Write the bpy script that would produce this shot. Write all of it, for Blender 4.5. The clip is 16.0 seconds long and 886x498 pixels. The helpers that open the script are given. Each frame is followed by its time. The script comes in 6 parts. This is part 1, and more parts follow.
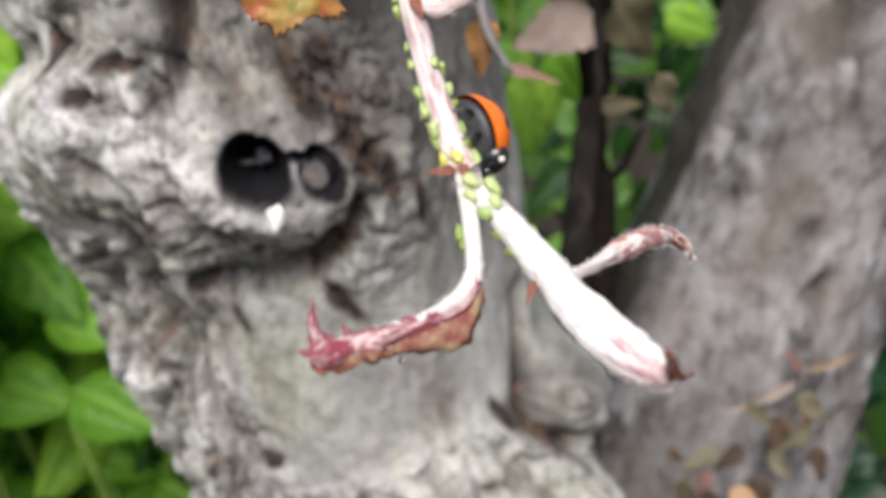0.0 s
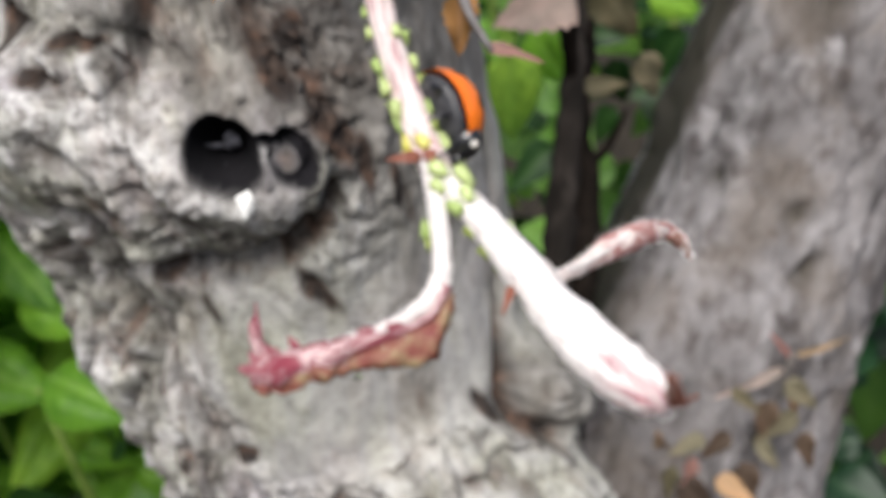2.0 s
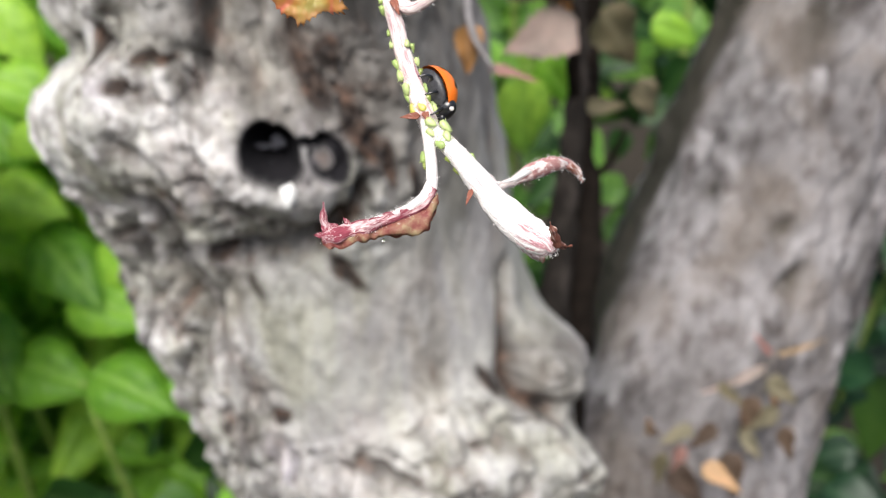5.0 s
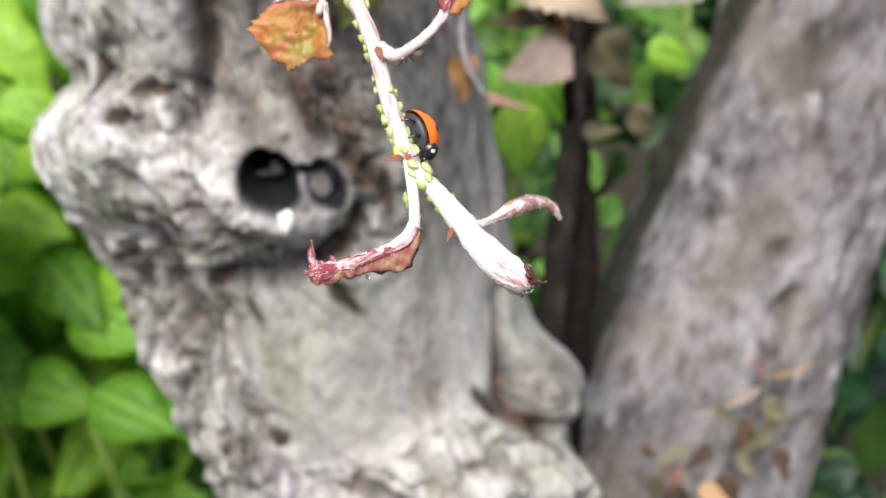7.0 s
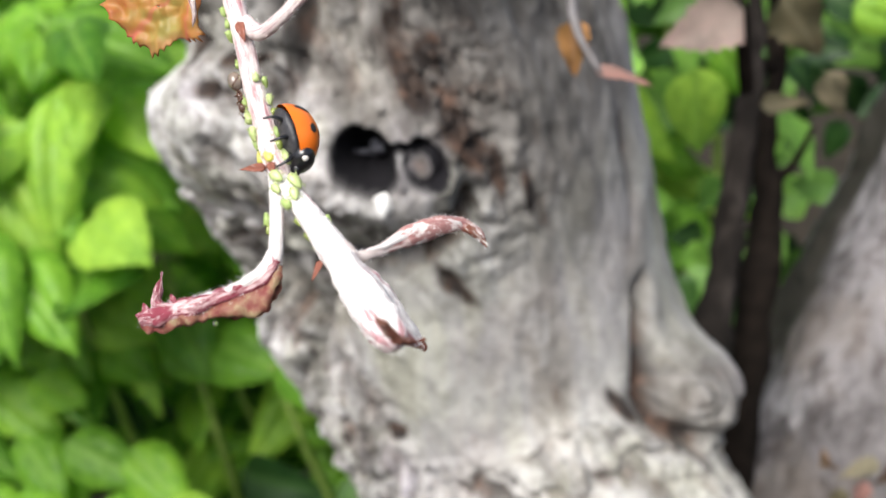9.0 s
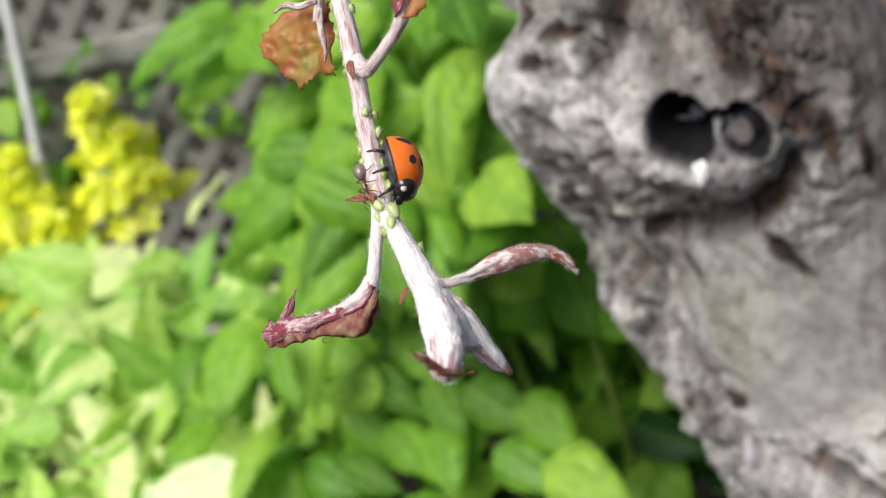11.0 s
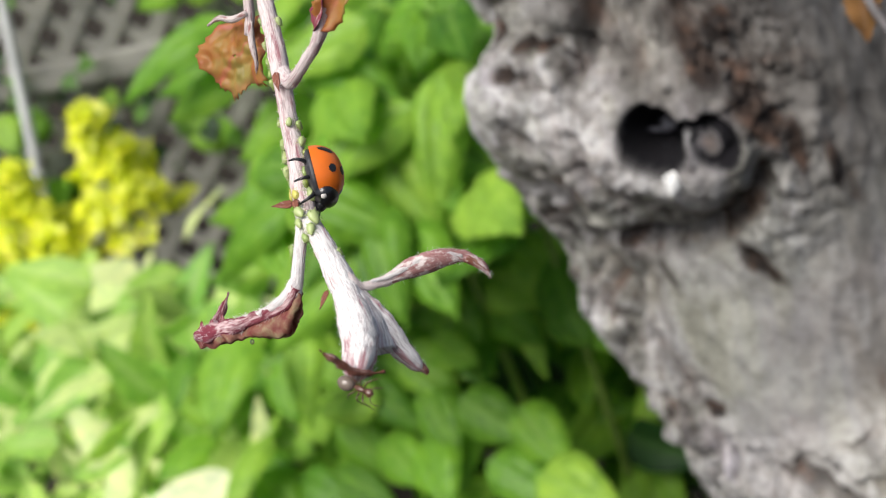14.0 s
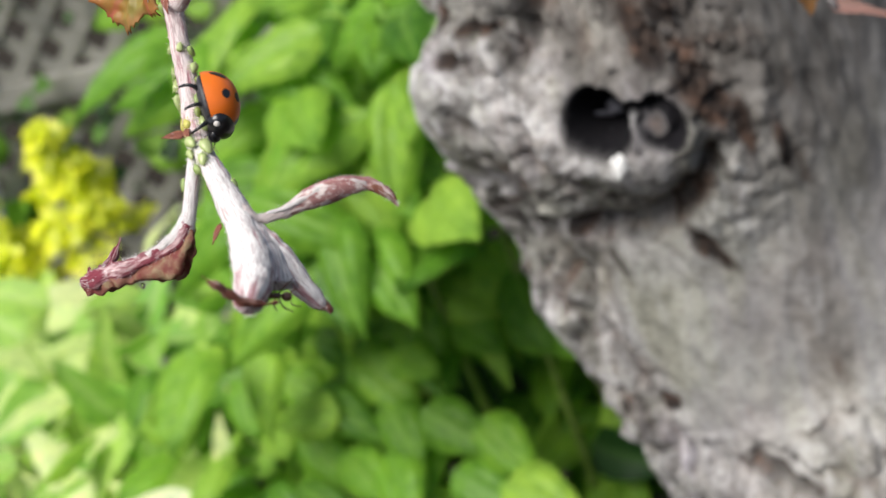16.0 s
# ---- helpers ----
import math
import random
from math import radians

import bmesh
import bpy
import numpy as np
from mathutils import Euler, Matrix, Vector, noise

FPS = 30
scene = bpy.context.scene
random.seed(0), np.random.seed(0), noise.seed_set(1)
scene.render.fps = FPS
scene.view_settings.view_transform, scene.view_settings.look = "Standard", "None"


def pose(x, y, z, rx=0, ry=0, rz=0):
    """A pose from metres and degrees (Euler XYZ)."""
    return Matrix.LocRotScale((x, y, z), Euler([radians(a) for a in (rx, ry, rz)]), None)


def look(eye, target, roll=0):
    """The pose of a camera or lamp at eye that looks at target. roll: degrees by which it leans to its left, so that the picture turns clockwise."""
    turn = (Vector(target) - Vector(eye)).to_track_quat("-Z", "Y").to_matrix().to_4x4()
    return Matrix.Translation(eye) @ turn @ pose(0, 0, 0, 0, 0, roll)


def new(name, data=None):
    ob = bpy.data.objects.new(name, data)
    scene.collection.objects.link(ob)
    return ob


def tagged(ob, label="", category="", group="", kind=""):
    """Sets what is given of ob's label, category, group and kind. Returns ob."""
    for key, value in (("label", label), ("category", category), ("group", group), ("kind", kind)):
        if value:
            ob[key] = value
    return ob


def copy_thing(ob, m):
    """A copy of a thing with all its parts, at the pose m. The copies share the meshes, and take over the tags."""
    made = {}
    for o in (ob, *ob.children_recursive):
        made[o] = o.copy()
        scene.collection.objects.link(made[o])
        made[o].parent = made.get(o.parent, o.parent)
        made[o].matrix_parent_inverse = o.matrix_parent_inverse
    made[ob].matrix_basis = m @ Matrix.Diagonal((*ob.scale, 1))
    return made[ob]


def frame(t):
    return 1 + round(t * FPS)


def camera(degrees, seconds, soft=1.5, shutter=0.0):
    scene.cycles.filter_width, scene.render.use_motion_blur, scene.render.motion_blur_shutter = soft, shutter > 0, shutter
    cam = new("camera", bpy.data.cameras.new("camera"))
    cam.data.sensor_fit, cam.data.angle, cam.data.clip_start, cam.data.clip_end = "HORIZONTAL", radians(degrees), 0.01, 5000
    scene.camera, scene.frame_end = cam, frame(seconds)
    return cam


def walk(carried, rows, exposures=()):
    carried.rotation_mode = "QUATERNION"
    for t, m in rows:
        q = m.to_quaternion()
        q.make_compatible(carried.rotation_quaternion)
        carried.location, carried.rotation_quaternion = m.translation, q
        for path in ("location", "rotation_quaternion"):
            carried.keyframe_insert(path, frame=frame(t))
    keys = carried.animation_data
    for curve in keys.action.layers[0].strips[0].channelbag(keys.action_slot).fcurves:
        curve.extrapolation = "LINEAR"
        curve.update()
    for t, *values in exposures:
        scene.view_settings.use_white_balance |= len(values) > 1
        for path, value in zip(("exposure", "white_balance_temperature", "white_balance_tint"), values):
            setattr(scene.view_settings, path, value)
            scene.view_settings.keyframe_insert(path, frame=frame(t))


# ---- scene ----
cam = camera(42.4, 16.0, soft=1.1)
EYE, TILT = 1.1, -30.0
BASE = pose(0, 0, EYE, TILT, 0, 0)
# seconds, place and turn of the hand-held camera in the tilted base
PATH = [
    (0.0, 0.0008, 0.0009, 0.0020, 90.13, -0.01, 0.14),
    (0.5, 0.0025, 0.0114, 0.0045, 89.62, 0.26, -0.15),
    (1.0, 0.0023, 0.0158, 0.0036, 88.84, 0.17, -0.35),
    (1.5, 0.0027, 0.0186, 0.0040, 89.12, 0.30, -0.64),
    (2.0, 0.0020, 0.0151, 0.0035, 89.20, 0.27, -0.74),
    (2.5, 0.0068, 0.0077, 0.0012, 89.14, 0.16, -0.65),
    (3.0, 0.0090, -0.0077, 0.0009, 89.33, -0.06, 0.58),
    (5.5, 0.0067, -0.0481, -0.0087, 90.73, -0.98, 0.55),
    (6.0, 0.0098, -0.0496, -0.0078, 90.97, -0.95, 0.71),
    (6.5, 0.0105, -0.0504, -0.0071, 91.20, -0.89, 0.66),
    (7.0, 0.0096, -0.0519, -0.0061, 91.42, -0.94, 0.72),
    (7.5, 0.0075, -0.0509, -0.0048, 92.04, -1.11, 0.92),
    (8.0, 0.0101, -0.0413, -0.0041, 91.54, -1.25, 1.21),
    (8.5, 0.0251, -0.0315, -0.0049, 90.63, -1.67, 4.57),
    (9.0, 0.0456, -0.0108, 0.0039, 89.16, -2.66, 12.56),
    (9.5, 0.0536, 0.0002, 0.0079, 86.84, -3.31, 19.77),
    (10.0, 0.0649, 0.0055, 0.0068, 84.58, -3.64, 25.49),
    (10.2, 0.0699, 0.0014, 0.0142, 84.69, -3.89, 28.18),
    (12.3, 0.0766, -0.0086, 0.0054, 86.04, -0.85, 35.49),
    (12.5, 0.0743, -0.0093, 0.0069, 86.53, -1.13, 34.70),
    (13.0, 0.0802, -0.0088, 0.0034, 86.71, -0.52, 33.37),
    (13.5, 0.0831, -0.0112, 0.0054, 86.87, -1.69, 33.40),
    (14.0, 0.0842, -0.0011, 0.0113, 86.40, -1.44, 33.61),
    (14.5, 0.0822, 0.0013, 0.0099, 86.28, -1.40, 34.29),
    (15.0, 0.0835, -0.0015, 0.0069, 87.07, -1.55, 32.98),
    (15.5, 0.0901, 0.0002, 0.0042, 87.56, -0.52, 32.22),
    (16.0, 0.0855, 0.0095, 0.0017, 87.43, -0.52, 31.90),
]
# the phone meters brighter while the trunk fills its view
EXPOSURES = [(0.0, 0.15), (3.0, 0.12), (5.5, 0.47), (8.0, 0.47), (9.5, 0.33), (10.0, 0.16), (12.5, -0.13), (16.0, -0.13)]
walk(cam, [(t, BASE @ pose(x, y, z, rx, ry, rz)) for t, x, y, z, rx, ry, rz in PATH], EXPOSURES)

# the phone's small lens: close focus on the twig, soft distance
cam.data.dof.use_dof = True
cam.data.dof.focus_distance = 0.128
cam.data.dof.aperture_fstop = 32.0

# ---- light: bright hazy daylight, a wide sun high behind the camera ----
SUN_AZ, SUN_EL = 194.0, 57.0
world = bpy.data.worlds.new("sky")
scene.world = world
world.use_nodes = True
wn = world.node_tree.nodes
sky = wn.new("ShaderNodeTexSky")
sky.sky_type, sky.sun_disc = "NISHITA", False
sky.sun_elevation, sky.sun_rotation = radians(SUN_EL), radians(SUN_AZ)
sky.dust_density, sky.air_density = 4.0, 1.0
wn["Background"].inputs["Strength"].default_value = 0.115
world.node_tree.links.new(sky.outputs[0], wn["Background"].inputs["Color"])
sun = new("sun", bpy.data.lights.new("sun", "SUN"))
sun.data.energy, sun.data.angle, sun.data.color = 4.9, radians(38), (1.0, 0.975, 0.945)
_az, _el = radians(SUN_AZ), radians(SUN_EL)
SUN_TO = Vector((math.sin(_az) * math.cos(_el), math.cos(_az) * math.cos(_el), math.sin(_el)))
sun.matrix_world = look(SUN_TO * 8, (0, 0, 0))


# ---- materials ----
def material(name, rough=0.6, specular=0.4):
    m = bpy.data.materials.new(name)
    m.use_nodes = True
    b = m.node_tree.nodes["Principled BSDF"]
    b.inputs["Roughness"].default_value = rough
    b.inputs["Specular IOR Level"].default_value = specular
    return m, m.node_tree, b


def noise_node(nt, scale, detail=6.0, rough=0.6, stretch=None, coords="Object"):
    tc = nt.nodes.new("ShaderNodeTexCoord")
    src = tc.outputs[coords]
    if stretch:
        mp = nt.nodes.new("ShaderNodeMapping")
        mp.inputs["Scale"].default_value = stretch
        nt.links.new(src, mp.inputs["Vector"])
        src = mp.outputs[0]
    n = nt.nodes.new("ShaderNodeTexNoise")
    n.inputs["Scale"].default_value, n.inputs["Detail"].default_value, n.inputs["Roughness"].default_value = scale, detail, rough
    nt.links.new(src, n.inputs["Vector"])
    return n


def ramp(nt, source, stops):
    r = nt.nodes.new("ShaderNodeValToRGB")
    els = r.color_ramp.elements
    while len(els) < len(stops):
        els.new(0.5)
    for e, (p, c) in zip(els, stops):
        e.position, e.color = p, (*c, 1)
    nt.links.new(source, r.inputs[0])
    return r.outputs[0]


def mix(nt, fac, a, b, kind="MIX"):
    n = nt.nodes.new("ShaderNodeMix")
    n.data_type, n.blend_type = "RGBA", kind
    for sock, v in ((n.inputs[0], fac), (n.inputs[6], a), (n.inputs[7], b)):
        if isinstance(v, bpy.types.NodeSocket):
            nt.links.new(v, sock)
        elif isinstance(v, (int, float)):
            sock.default_value = v
        else:
            sock.default_value = (*v, 1)
    return n.outputs[2]


def attribute(nt, name):
    a = nt.nodes.new("ShaderNodeAttribute")
    a.attribute_name = name
    return a.outputs["Fac"]


def bump(nt, b, height, strength, distance):
    n = nt.nodes.new("ShaderNodeBump")
    n.inputs["Strength"].default_value, n.inputs["Distance"].default_value = strength, distance
    nt.links.new(height, n.inputs["Height"])
    nt.links.new(n.outputs[0], b.inputs["Normal"])


def bark_material():
    m, nt, b = material("old_bark", 0.9, 0.2)
    big = noise_node(nt, 20, 4, 0.55, (1, 1, 0.45))
    streak = noise_node(nt, 70, 5, 0.55, (1, 1, 0.10))
    fine = noise_node(nt, 125, 7, 0.65, (1, 1, 0.38))
    spots = noise_node(nt, 55, 6, 0.6, (1, 1, 0.7))
    algae = noise_node(nt, 13, 3, 0.5)
    grey = ramp(nt, big.outputs[0], [(0.36, (0.250, 0.244, 0.234)), (0.48, (0.352, 0.345, 0.332)), (0.60, (0.422, 0.418, 0.408))])
    tone = ramp(nt, streak.outputs[0], [(0.34, (0.84, 0.82, 0.81)), (0.50, (1.0, 0.99, 1.0)), (0.62, (1.10, 1.09, 1.11))])
    col = mix(nt, 0.8, grey, tone, "MULTIPLY")
    col = mix(nt, ramp(nt, algae.outputs[0], [(0.38, (0, 0, 0)), (0.52, (0.75, 0.75, 0.75))]), col, (0.378, 0.383, 0.342))
    lilac = noise_node(nt, 17, 3, 0.5, (1, 1, 0.35))
    col = mix(nt, ramp(nt, lilac.outputs[0], [(0.53, (0, 0, 0)), (0.62, (0.7, 0.7, 0.7))]), col, (0.390, 0.380, 0.408))
    band = noise_node(nt, 46, 4, 0.55, (1, 1, 0.16))
    tint = ramp(nt, band.outputs[0], [(0.34, (0.78, 0.77, 0.68)), (0.43, (1.05, 1.04, 0.98)), (0.50, (0.94, 0.93, 0.96)), (0.57, (1.06, 1.02, 1.00)), (0.66, (0.82, 0.77, 0.73))])
    col = mix(nt, 0.9, col, tint, "MULTIPLY")
    fleck = noise_node(nt, 85, 5, 0.6, (1, 1, 0.35))
    col = mix(nt, ramp(nt, fleck.outputs[0], [(0.62, (0, 0, 0)), (0.69, (0.5, 0.5, 0.5))]), col, (0.13, 0.085, 0.062))
    flake = noise_node(nt, 64, 4, 0.6, (1, 1, 0.5))
    col = mix(nt, ramp(nt, flake.outputs[0], [(0.58, (0, 0, 0)), (0.66, (0.55, 0.55, 0.55))]), col, (0.44, 0.435, 0.422))
    lichen = ramp(nt, spots.outputs[0], [(0.44, (0, 0, 0)), (0.58, (1, 1, 1))])
    col = mix(nt, mix(nt, 1.0, lichen, attribute(nt, "lichen"), "MULTIPLY"), col, (0.490, 0.487, 0.480))
    stain = noise_node(nt, 34, 5, 0.6, (1, 1, 0.30))
    col = mix(nt, ramp(nt, stain.outputs[0], [(0.60, (0, 0, 0)), (0.70, (0.5, 0.5, 0.5))]), col, (0.19, 0.140, 0.110))
    sage = noise_node(nt, 48, 4, 0.6)
    col = mix(nt, mix(nt, 1.0, ramp(nt, sage.outputs[0], [(0.48, (0, 0, 0)), (0.60, (0.6, 0.6, 0.6))]), attribute(nt, "lichen"), "MULTIPLY"), col, (0.345, 0.350, 0.305))
    patch = noise_node(nt, 78, 3, 0.5, (1, 1, 0.6))
    mottle = ramp(nt, patch.outputs[0], [(0.35, (0.62, 0.60, 0.58)), (0.45, (0.94, 0.93, 0.93)), (0.60, (1.18, 1.17, 1.18))])
    col = mix(nt, mix(nt, 1.0, (0.02, 0.02, 0.02), attribute(nt, "lichen"), "ADD"), col, mix(nt, 1.0, col, mottle, "MULTIPLY"))
    speck = noise_node(nt, 330, 6, 0.72)
    grain = ramp(nt, speck.outputs[0], [(0.38, (0.34, 0.32, 0.30)), (0.49, (1, 1, 1)), (0.64, (1.18, 1.18, 1.17))])
    col = mix(nt, mix(nt, 0.6, (0.25, 0.25, 0.25), attribute(nt, "lichen"), "ADD"), col, mix(nt, 1.0, col, grain, "MULTIPLY"))
    pits = ramp(nt, fine.outputs[0], [(0.36, (0.25, 0.232, 0.215)), (0.49, (1, 1, 1))])
    col = mix(nt, attribute(nt, "rough"), col, mix(nt, 1.0, col, pits, "MULTIPLY"))
    red = noise_node(nt, 110, 4, 0.6)
    # old dark bark, and the crown's shade painted high on the trunk
    col = mix(nt, attribute(nt, "old"), col, ramp(nt, fine.outputs[0], [(0.38, (0.065, 0.058, 0.052)), (0.55, (0.16, 0.150, 0.138)), (0.68, (0.26, 0.248, 0.232))]))
    # torn red bark, and dark put in for the shade of recesses
    inner_shade = ramp(nt, red.outputs[0], [(0.40, (0.014, 0.010, 0.009)), (0.52, (0.036, 0.023, 0.017)), (0.66, (0.105, 0.058, 0.039))])
    col = mix(nt, attribute(nt, "inner_shade"), col, inner_shade)
    # black put in for rotten wood and the knothole's own shade
    col = mix(nt, attribute(nt, "rot_shade"), col, (0.006, 0.0055, 0.007))
    nt.links.new(col, b.inputs["Base Color"])
    bump(nt, b, fine.outputs[0], 0.38, 0.004)
    nt.links.new(mix(nt, 1.0, attribute(nt, "rough"), (0.5, 0.5, 0.5), "MULTIPLY"), b.inputs["Normal"].links[0].from_node.inputs["Strength"])
    return m


def smooth_bark_material():
    m, nt, b = material("limb_bark", 0.9, 0.2)
    big = noise_node(nt, 19, 6, 0.62, (1, 1, 0.5))
    fine = noise_node(nt, 95, 7, 0.62, (1, 1, 0.45))
    spots = noise_node(nt, 38, 4, 0.6, (1, 1, 0.6))
    col = ramp(nt, big.outputs[0], [(0.36, (0.058, 0.053, 0.053)), (0.47, (0.120, 0.112, 0.113)), (0.60, (0.202, 0.191, 0.193))])
    col = mix(nt, ramp(nt, spots.outputs[0], [(0.51, (0, 0, 0)), (0.62, (0.85, 0.85, 0.85))]), col, (0.272, 0.260, 0.264))
    pits = ramp(nt, fine.outputs[0], [(0.36, (0.38, 0.34, 0.32)), (0.52, (1, 1, 1))])
    col = mix(nt, 0.8, col, pits, "MULTIPLY")
    stain = noise_node(nt, 16, 4, 0.6)
    col = mix(nt, ramp(nt, stain.outputs[0], [(0.52, (0, 0, 0)), (0.64, (0.5, 0.5, 0.5))]), col, (0.15, 0.125, 0.105))
    # moss, dark knots and the left edge's shadow band, all in the colour
    col = mix(nt, attribute(nt, "moss_shade"), col, (0.030, 0.027, 0.020))
    nt.links.new(col, b.inputs["Base Color"])
    bump(nt, b, fine.outputs[0], 0.8, 0.004)
    return m


def leaf_material(name, dark, mid, light, rough=0.45, translucent=0.3, vein=(0.25, 0.4, 0.1)):
    m, nt, b = material(name, rough, 0.34)
    info = nt.nodes.new("ShaderNodeObjectInfo")
    geo = nt.nodes.new("ShaderNodeNewGeometry")
    add = nt.nodes.new("ShaderNodeMath")
    add.operation = "ADD"
    nt.links.new(info.outputs["Random"], add.inputs[0])
    nt.links.new(geo.outputs["Random Per Island"], add.inputs[1])
    fr = nt.nodes.new("ShaderNodeMath")
    fr.operation = "FRACT"
    nt.links.new(add.outputs[0], fr.inputs[0])
    col = ramp(nt, fr.outputs[0], [(0.0, dark), (0.5, mid), (1.0, light)])
    n = noise_node(nt, 60, 4, 0.6)
    blotch = ramp(nt, n.outputs[0], [(0.35, (0.58, 0.66, 0.66)), (0.50, (1, 1, 1)), (0.65, (1.28, 1.16, 1.15))])
    col = mix(nt, 0.8, col, blotch, "MULTIPLY")
    col = mix(nt, attribute(nt, "vein"), col, vein)
    nt.links.new(col, b.inputs["Base Color"])
    tr = nt.nodes.new("ShaderNodeBsdfTranslucent")
    nt.links.new(col, tr.inputs["Color"])
    ms = nt.nodes.new("ShaderNodeMixShader")
    ms.inputs[0].default_value = translucent
    nt.links.new(b.outputs[0], ms.inputs[1])
    nt.links.new(tr.outputs[0], ms.inputs[2])
    nt.links.new(ms.outputs[0], nt.nodes["Material Output"].inputs["Surface"])
    return m


def plain(name, stops, scale, rough=0.6, specular=0.4, relief=0.0, stretch=None, distance=0.001):
    """A material whose colour runs over a grain of that scale."""
    m, nt, b = material(name, rough, specular)
    n = noise_node(nt, scale, 6, 0.6, stretch)
    nt.links.new(ramp(nt, n.outputs[0], stops), b.inputs["Base Color"])
    if relief:
        bump(nt, b, n.outputs[0], relief, distance)
    return m


BARK = bark_material()
LIMB = smooth_bark_material()
WHITE = plain("white_lichen", [(0.3, (0.7, 0.7, 0.68)), (0.7, (0.85, 0.85, 0.83))], 300, 0.7)
ROTTEN = plain("rotten_wood", [(0.35, (0.035, 0.036, 0.042)), (0.7, (0.15, 0.15, 0.175))], 320, 0.9, 0.15, 0.9)
SOIL = plain("soil", [(0.3, (0.012, 0.010, 0.007)), (0.7, (0.04, 0.032, 0.022))], 40, 0.95, 0.2, 0.8, None, 0.02)
FENCE = plain("weathered_wood", [(0.3, (0.20, 0.198, 0.170)), (0.7, (0.37, 0.362, 0.32))], 12, 0.85, 0.2, 0.3, (1, 1, 6))
PIPE = plain("white_paint", [(0.3, (0.36, 0.37, 0.35)), (0.7, (0.55, 0.56, 0.54))], 20, 0.5)
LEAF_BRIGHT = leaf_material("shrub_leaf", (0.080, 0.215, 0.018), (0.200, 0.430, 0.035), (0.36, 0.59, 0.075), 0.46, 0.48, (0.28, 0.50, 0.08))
# darker copy of the shrub leaf, with shade put into its colour
LEAF_SHADE = leaf_material("shaded_shrub_leaf", (0.030, 0.110, 0.010), (0.085, 0.235, 0.018), (0.20, 0.42, 0.034), 0.42, 0.38, (0.16, 0.34, 0.06))
LEAF_LIME = leaf_material("lime_leaf", (0.20, 0.46, 0.05), (0.46, 0.68, 0.13), (0.78, 0.86, 0.40), 0.5, 0.4, (0.62, 0.74, 0.30))
# near-white colour that stands for leaves blown out by the sun
LEAF_PALE = leaf_material("blown_out_leaf", (0.74, 0.80, 0.36), (0.82, 0.86, 0.48), (0.88, 0.90, 0.60), 0.5, 0.4, (0.8, 0.82, 0.5))
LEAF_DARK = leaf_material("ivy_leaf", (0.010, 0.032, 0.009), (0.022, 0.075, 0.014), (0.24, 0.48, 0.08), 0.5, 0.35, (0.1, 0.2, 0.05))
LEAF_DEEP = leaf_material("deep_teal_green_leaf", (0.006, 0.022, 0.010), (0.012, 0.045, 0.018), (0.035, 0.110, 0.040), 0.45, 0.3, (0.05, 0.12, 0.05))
LEAF_PEACH = leaf_material("faded_peach_leaf", (0.50, 0.36, 0.25), (0.58, 0.44, 0.32), (0.62, 0.50, 0.38), 0.7, 0.35, (0.60, 0.46, 0.36))
LEAF_GREYED = leaf_material("greyed_leaf", (0.24, 0.235, 0.19), (0.30, 0.29, 0.24), (0.34, 0.33, 0.28), 0.7, 0.35, (0.36, 0.34, 0.28))
LEAF_DRY = leaf_material("withered_leaf", (0.30, 0.225, 0.195), (0.36, 0.28, 0.245), (0.42, 0.34, 0.30), 0.7, 0.3, (0.30, 0.21, 0.19))
LEAF_OLIVE = leaf_material("faded_olive_leaf", (0.10, 0.085, 0.045), (0.15, 0.125, 0.075), (0.22, 0.195, 0.13), 0.7, 0.35, (0.26, 0.22, 0.14))
LEAF_MOSSY = leaf_material("dull_olive_green_leaf", (0.060, 0.072, 0.018), (0.085, 0.098, 0.025), (0.125, 0.125, 0.040), 0.6, 0.35, (0.12, 0.13, 0.05))
LEAF_UMBER = leaf_material("dark_umber_leaf", (0.050, 0.032, 0.022), (0.075, 0.048, 0.032), (0.11, 0.07, 0.045), 0.7, 0.3, (0.10, 0.07, 0.05))
LEAF_OCHRE = leaf_material("ochre_leaf", (0.28, 0.12, 0.04), (0.40, 0.20, 0.07), (0.50, 0.32, 0.18), 0.6, 0.3, (0.5, 0.3, 0.2))
LEAF_RED = leaf_material("young_red_leaf", (0.26, 0.115, 0.105), (0.29, 0.155, 0.125), (0.26, 0.185, 0.10), 0.6, 0.25, (0.36, 0.20, 0.18))
PETAL = leaf_material("yellow_petal", (0.80, 0.86, 0.03), (0.86, 0.91, 0.06), (0.92, 0.95, 0.26), 0.6, 0.5, (0.75, 0.72, 0.05))
STALK = plain("green_stalk", [(0.3, (0.12, 0.2, 0.03)), (0.7, (0.25, 0.34, 0.08))], 60, 0.6)
# near black: the shade of the gap between the trunks is in it
WOODY = plain("dark_wood_gap_shade", [(0.3, (0.006, 0.005, 0.004)), (0.7, (0.020, 0.015, 0.012))], 120, 0.95, 0.05, 0.5)
# the limb's brown is lowered so that the shaded gap stays black
BROWN_SHADED = plain("brown_limb_shaded", [(0.3, (0.008, 0.007, 0.006)), (0.5, (0.018, 0.015, 0.013)), (0.7, (0.045, 0.038, 0.033))], 90, 0.95, 0.1, 0.6, (1, 1, 0.4))


# ---- mesh helpers ----
def part(name, bm, mat, parent, label=""):
    """Links a bmesh as one mesh under a thing or a part."""
    me = bpy.data.meshes.new(name)
    for f in bm.faces:
        f.smooth = True
    bm.to_mesh(me)
    bm.free()
    return piece(name, me, mat, parent, label)


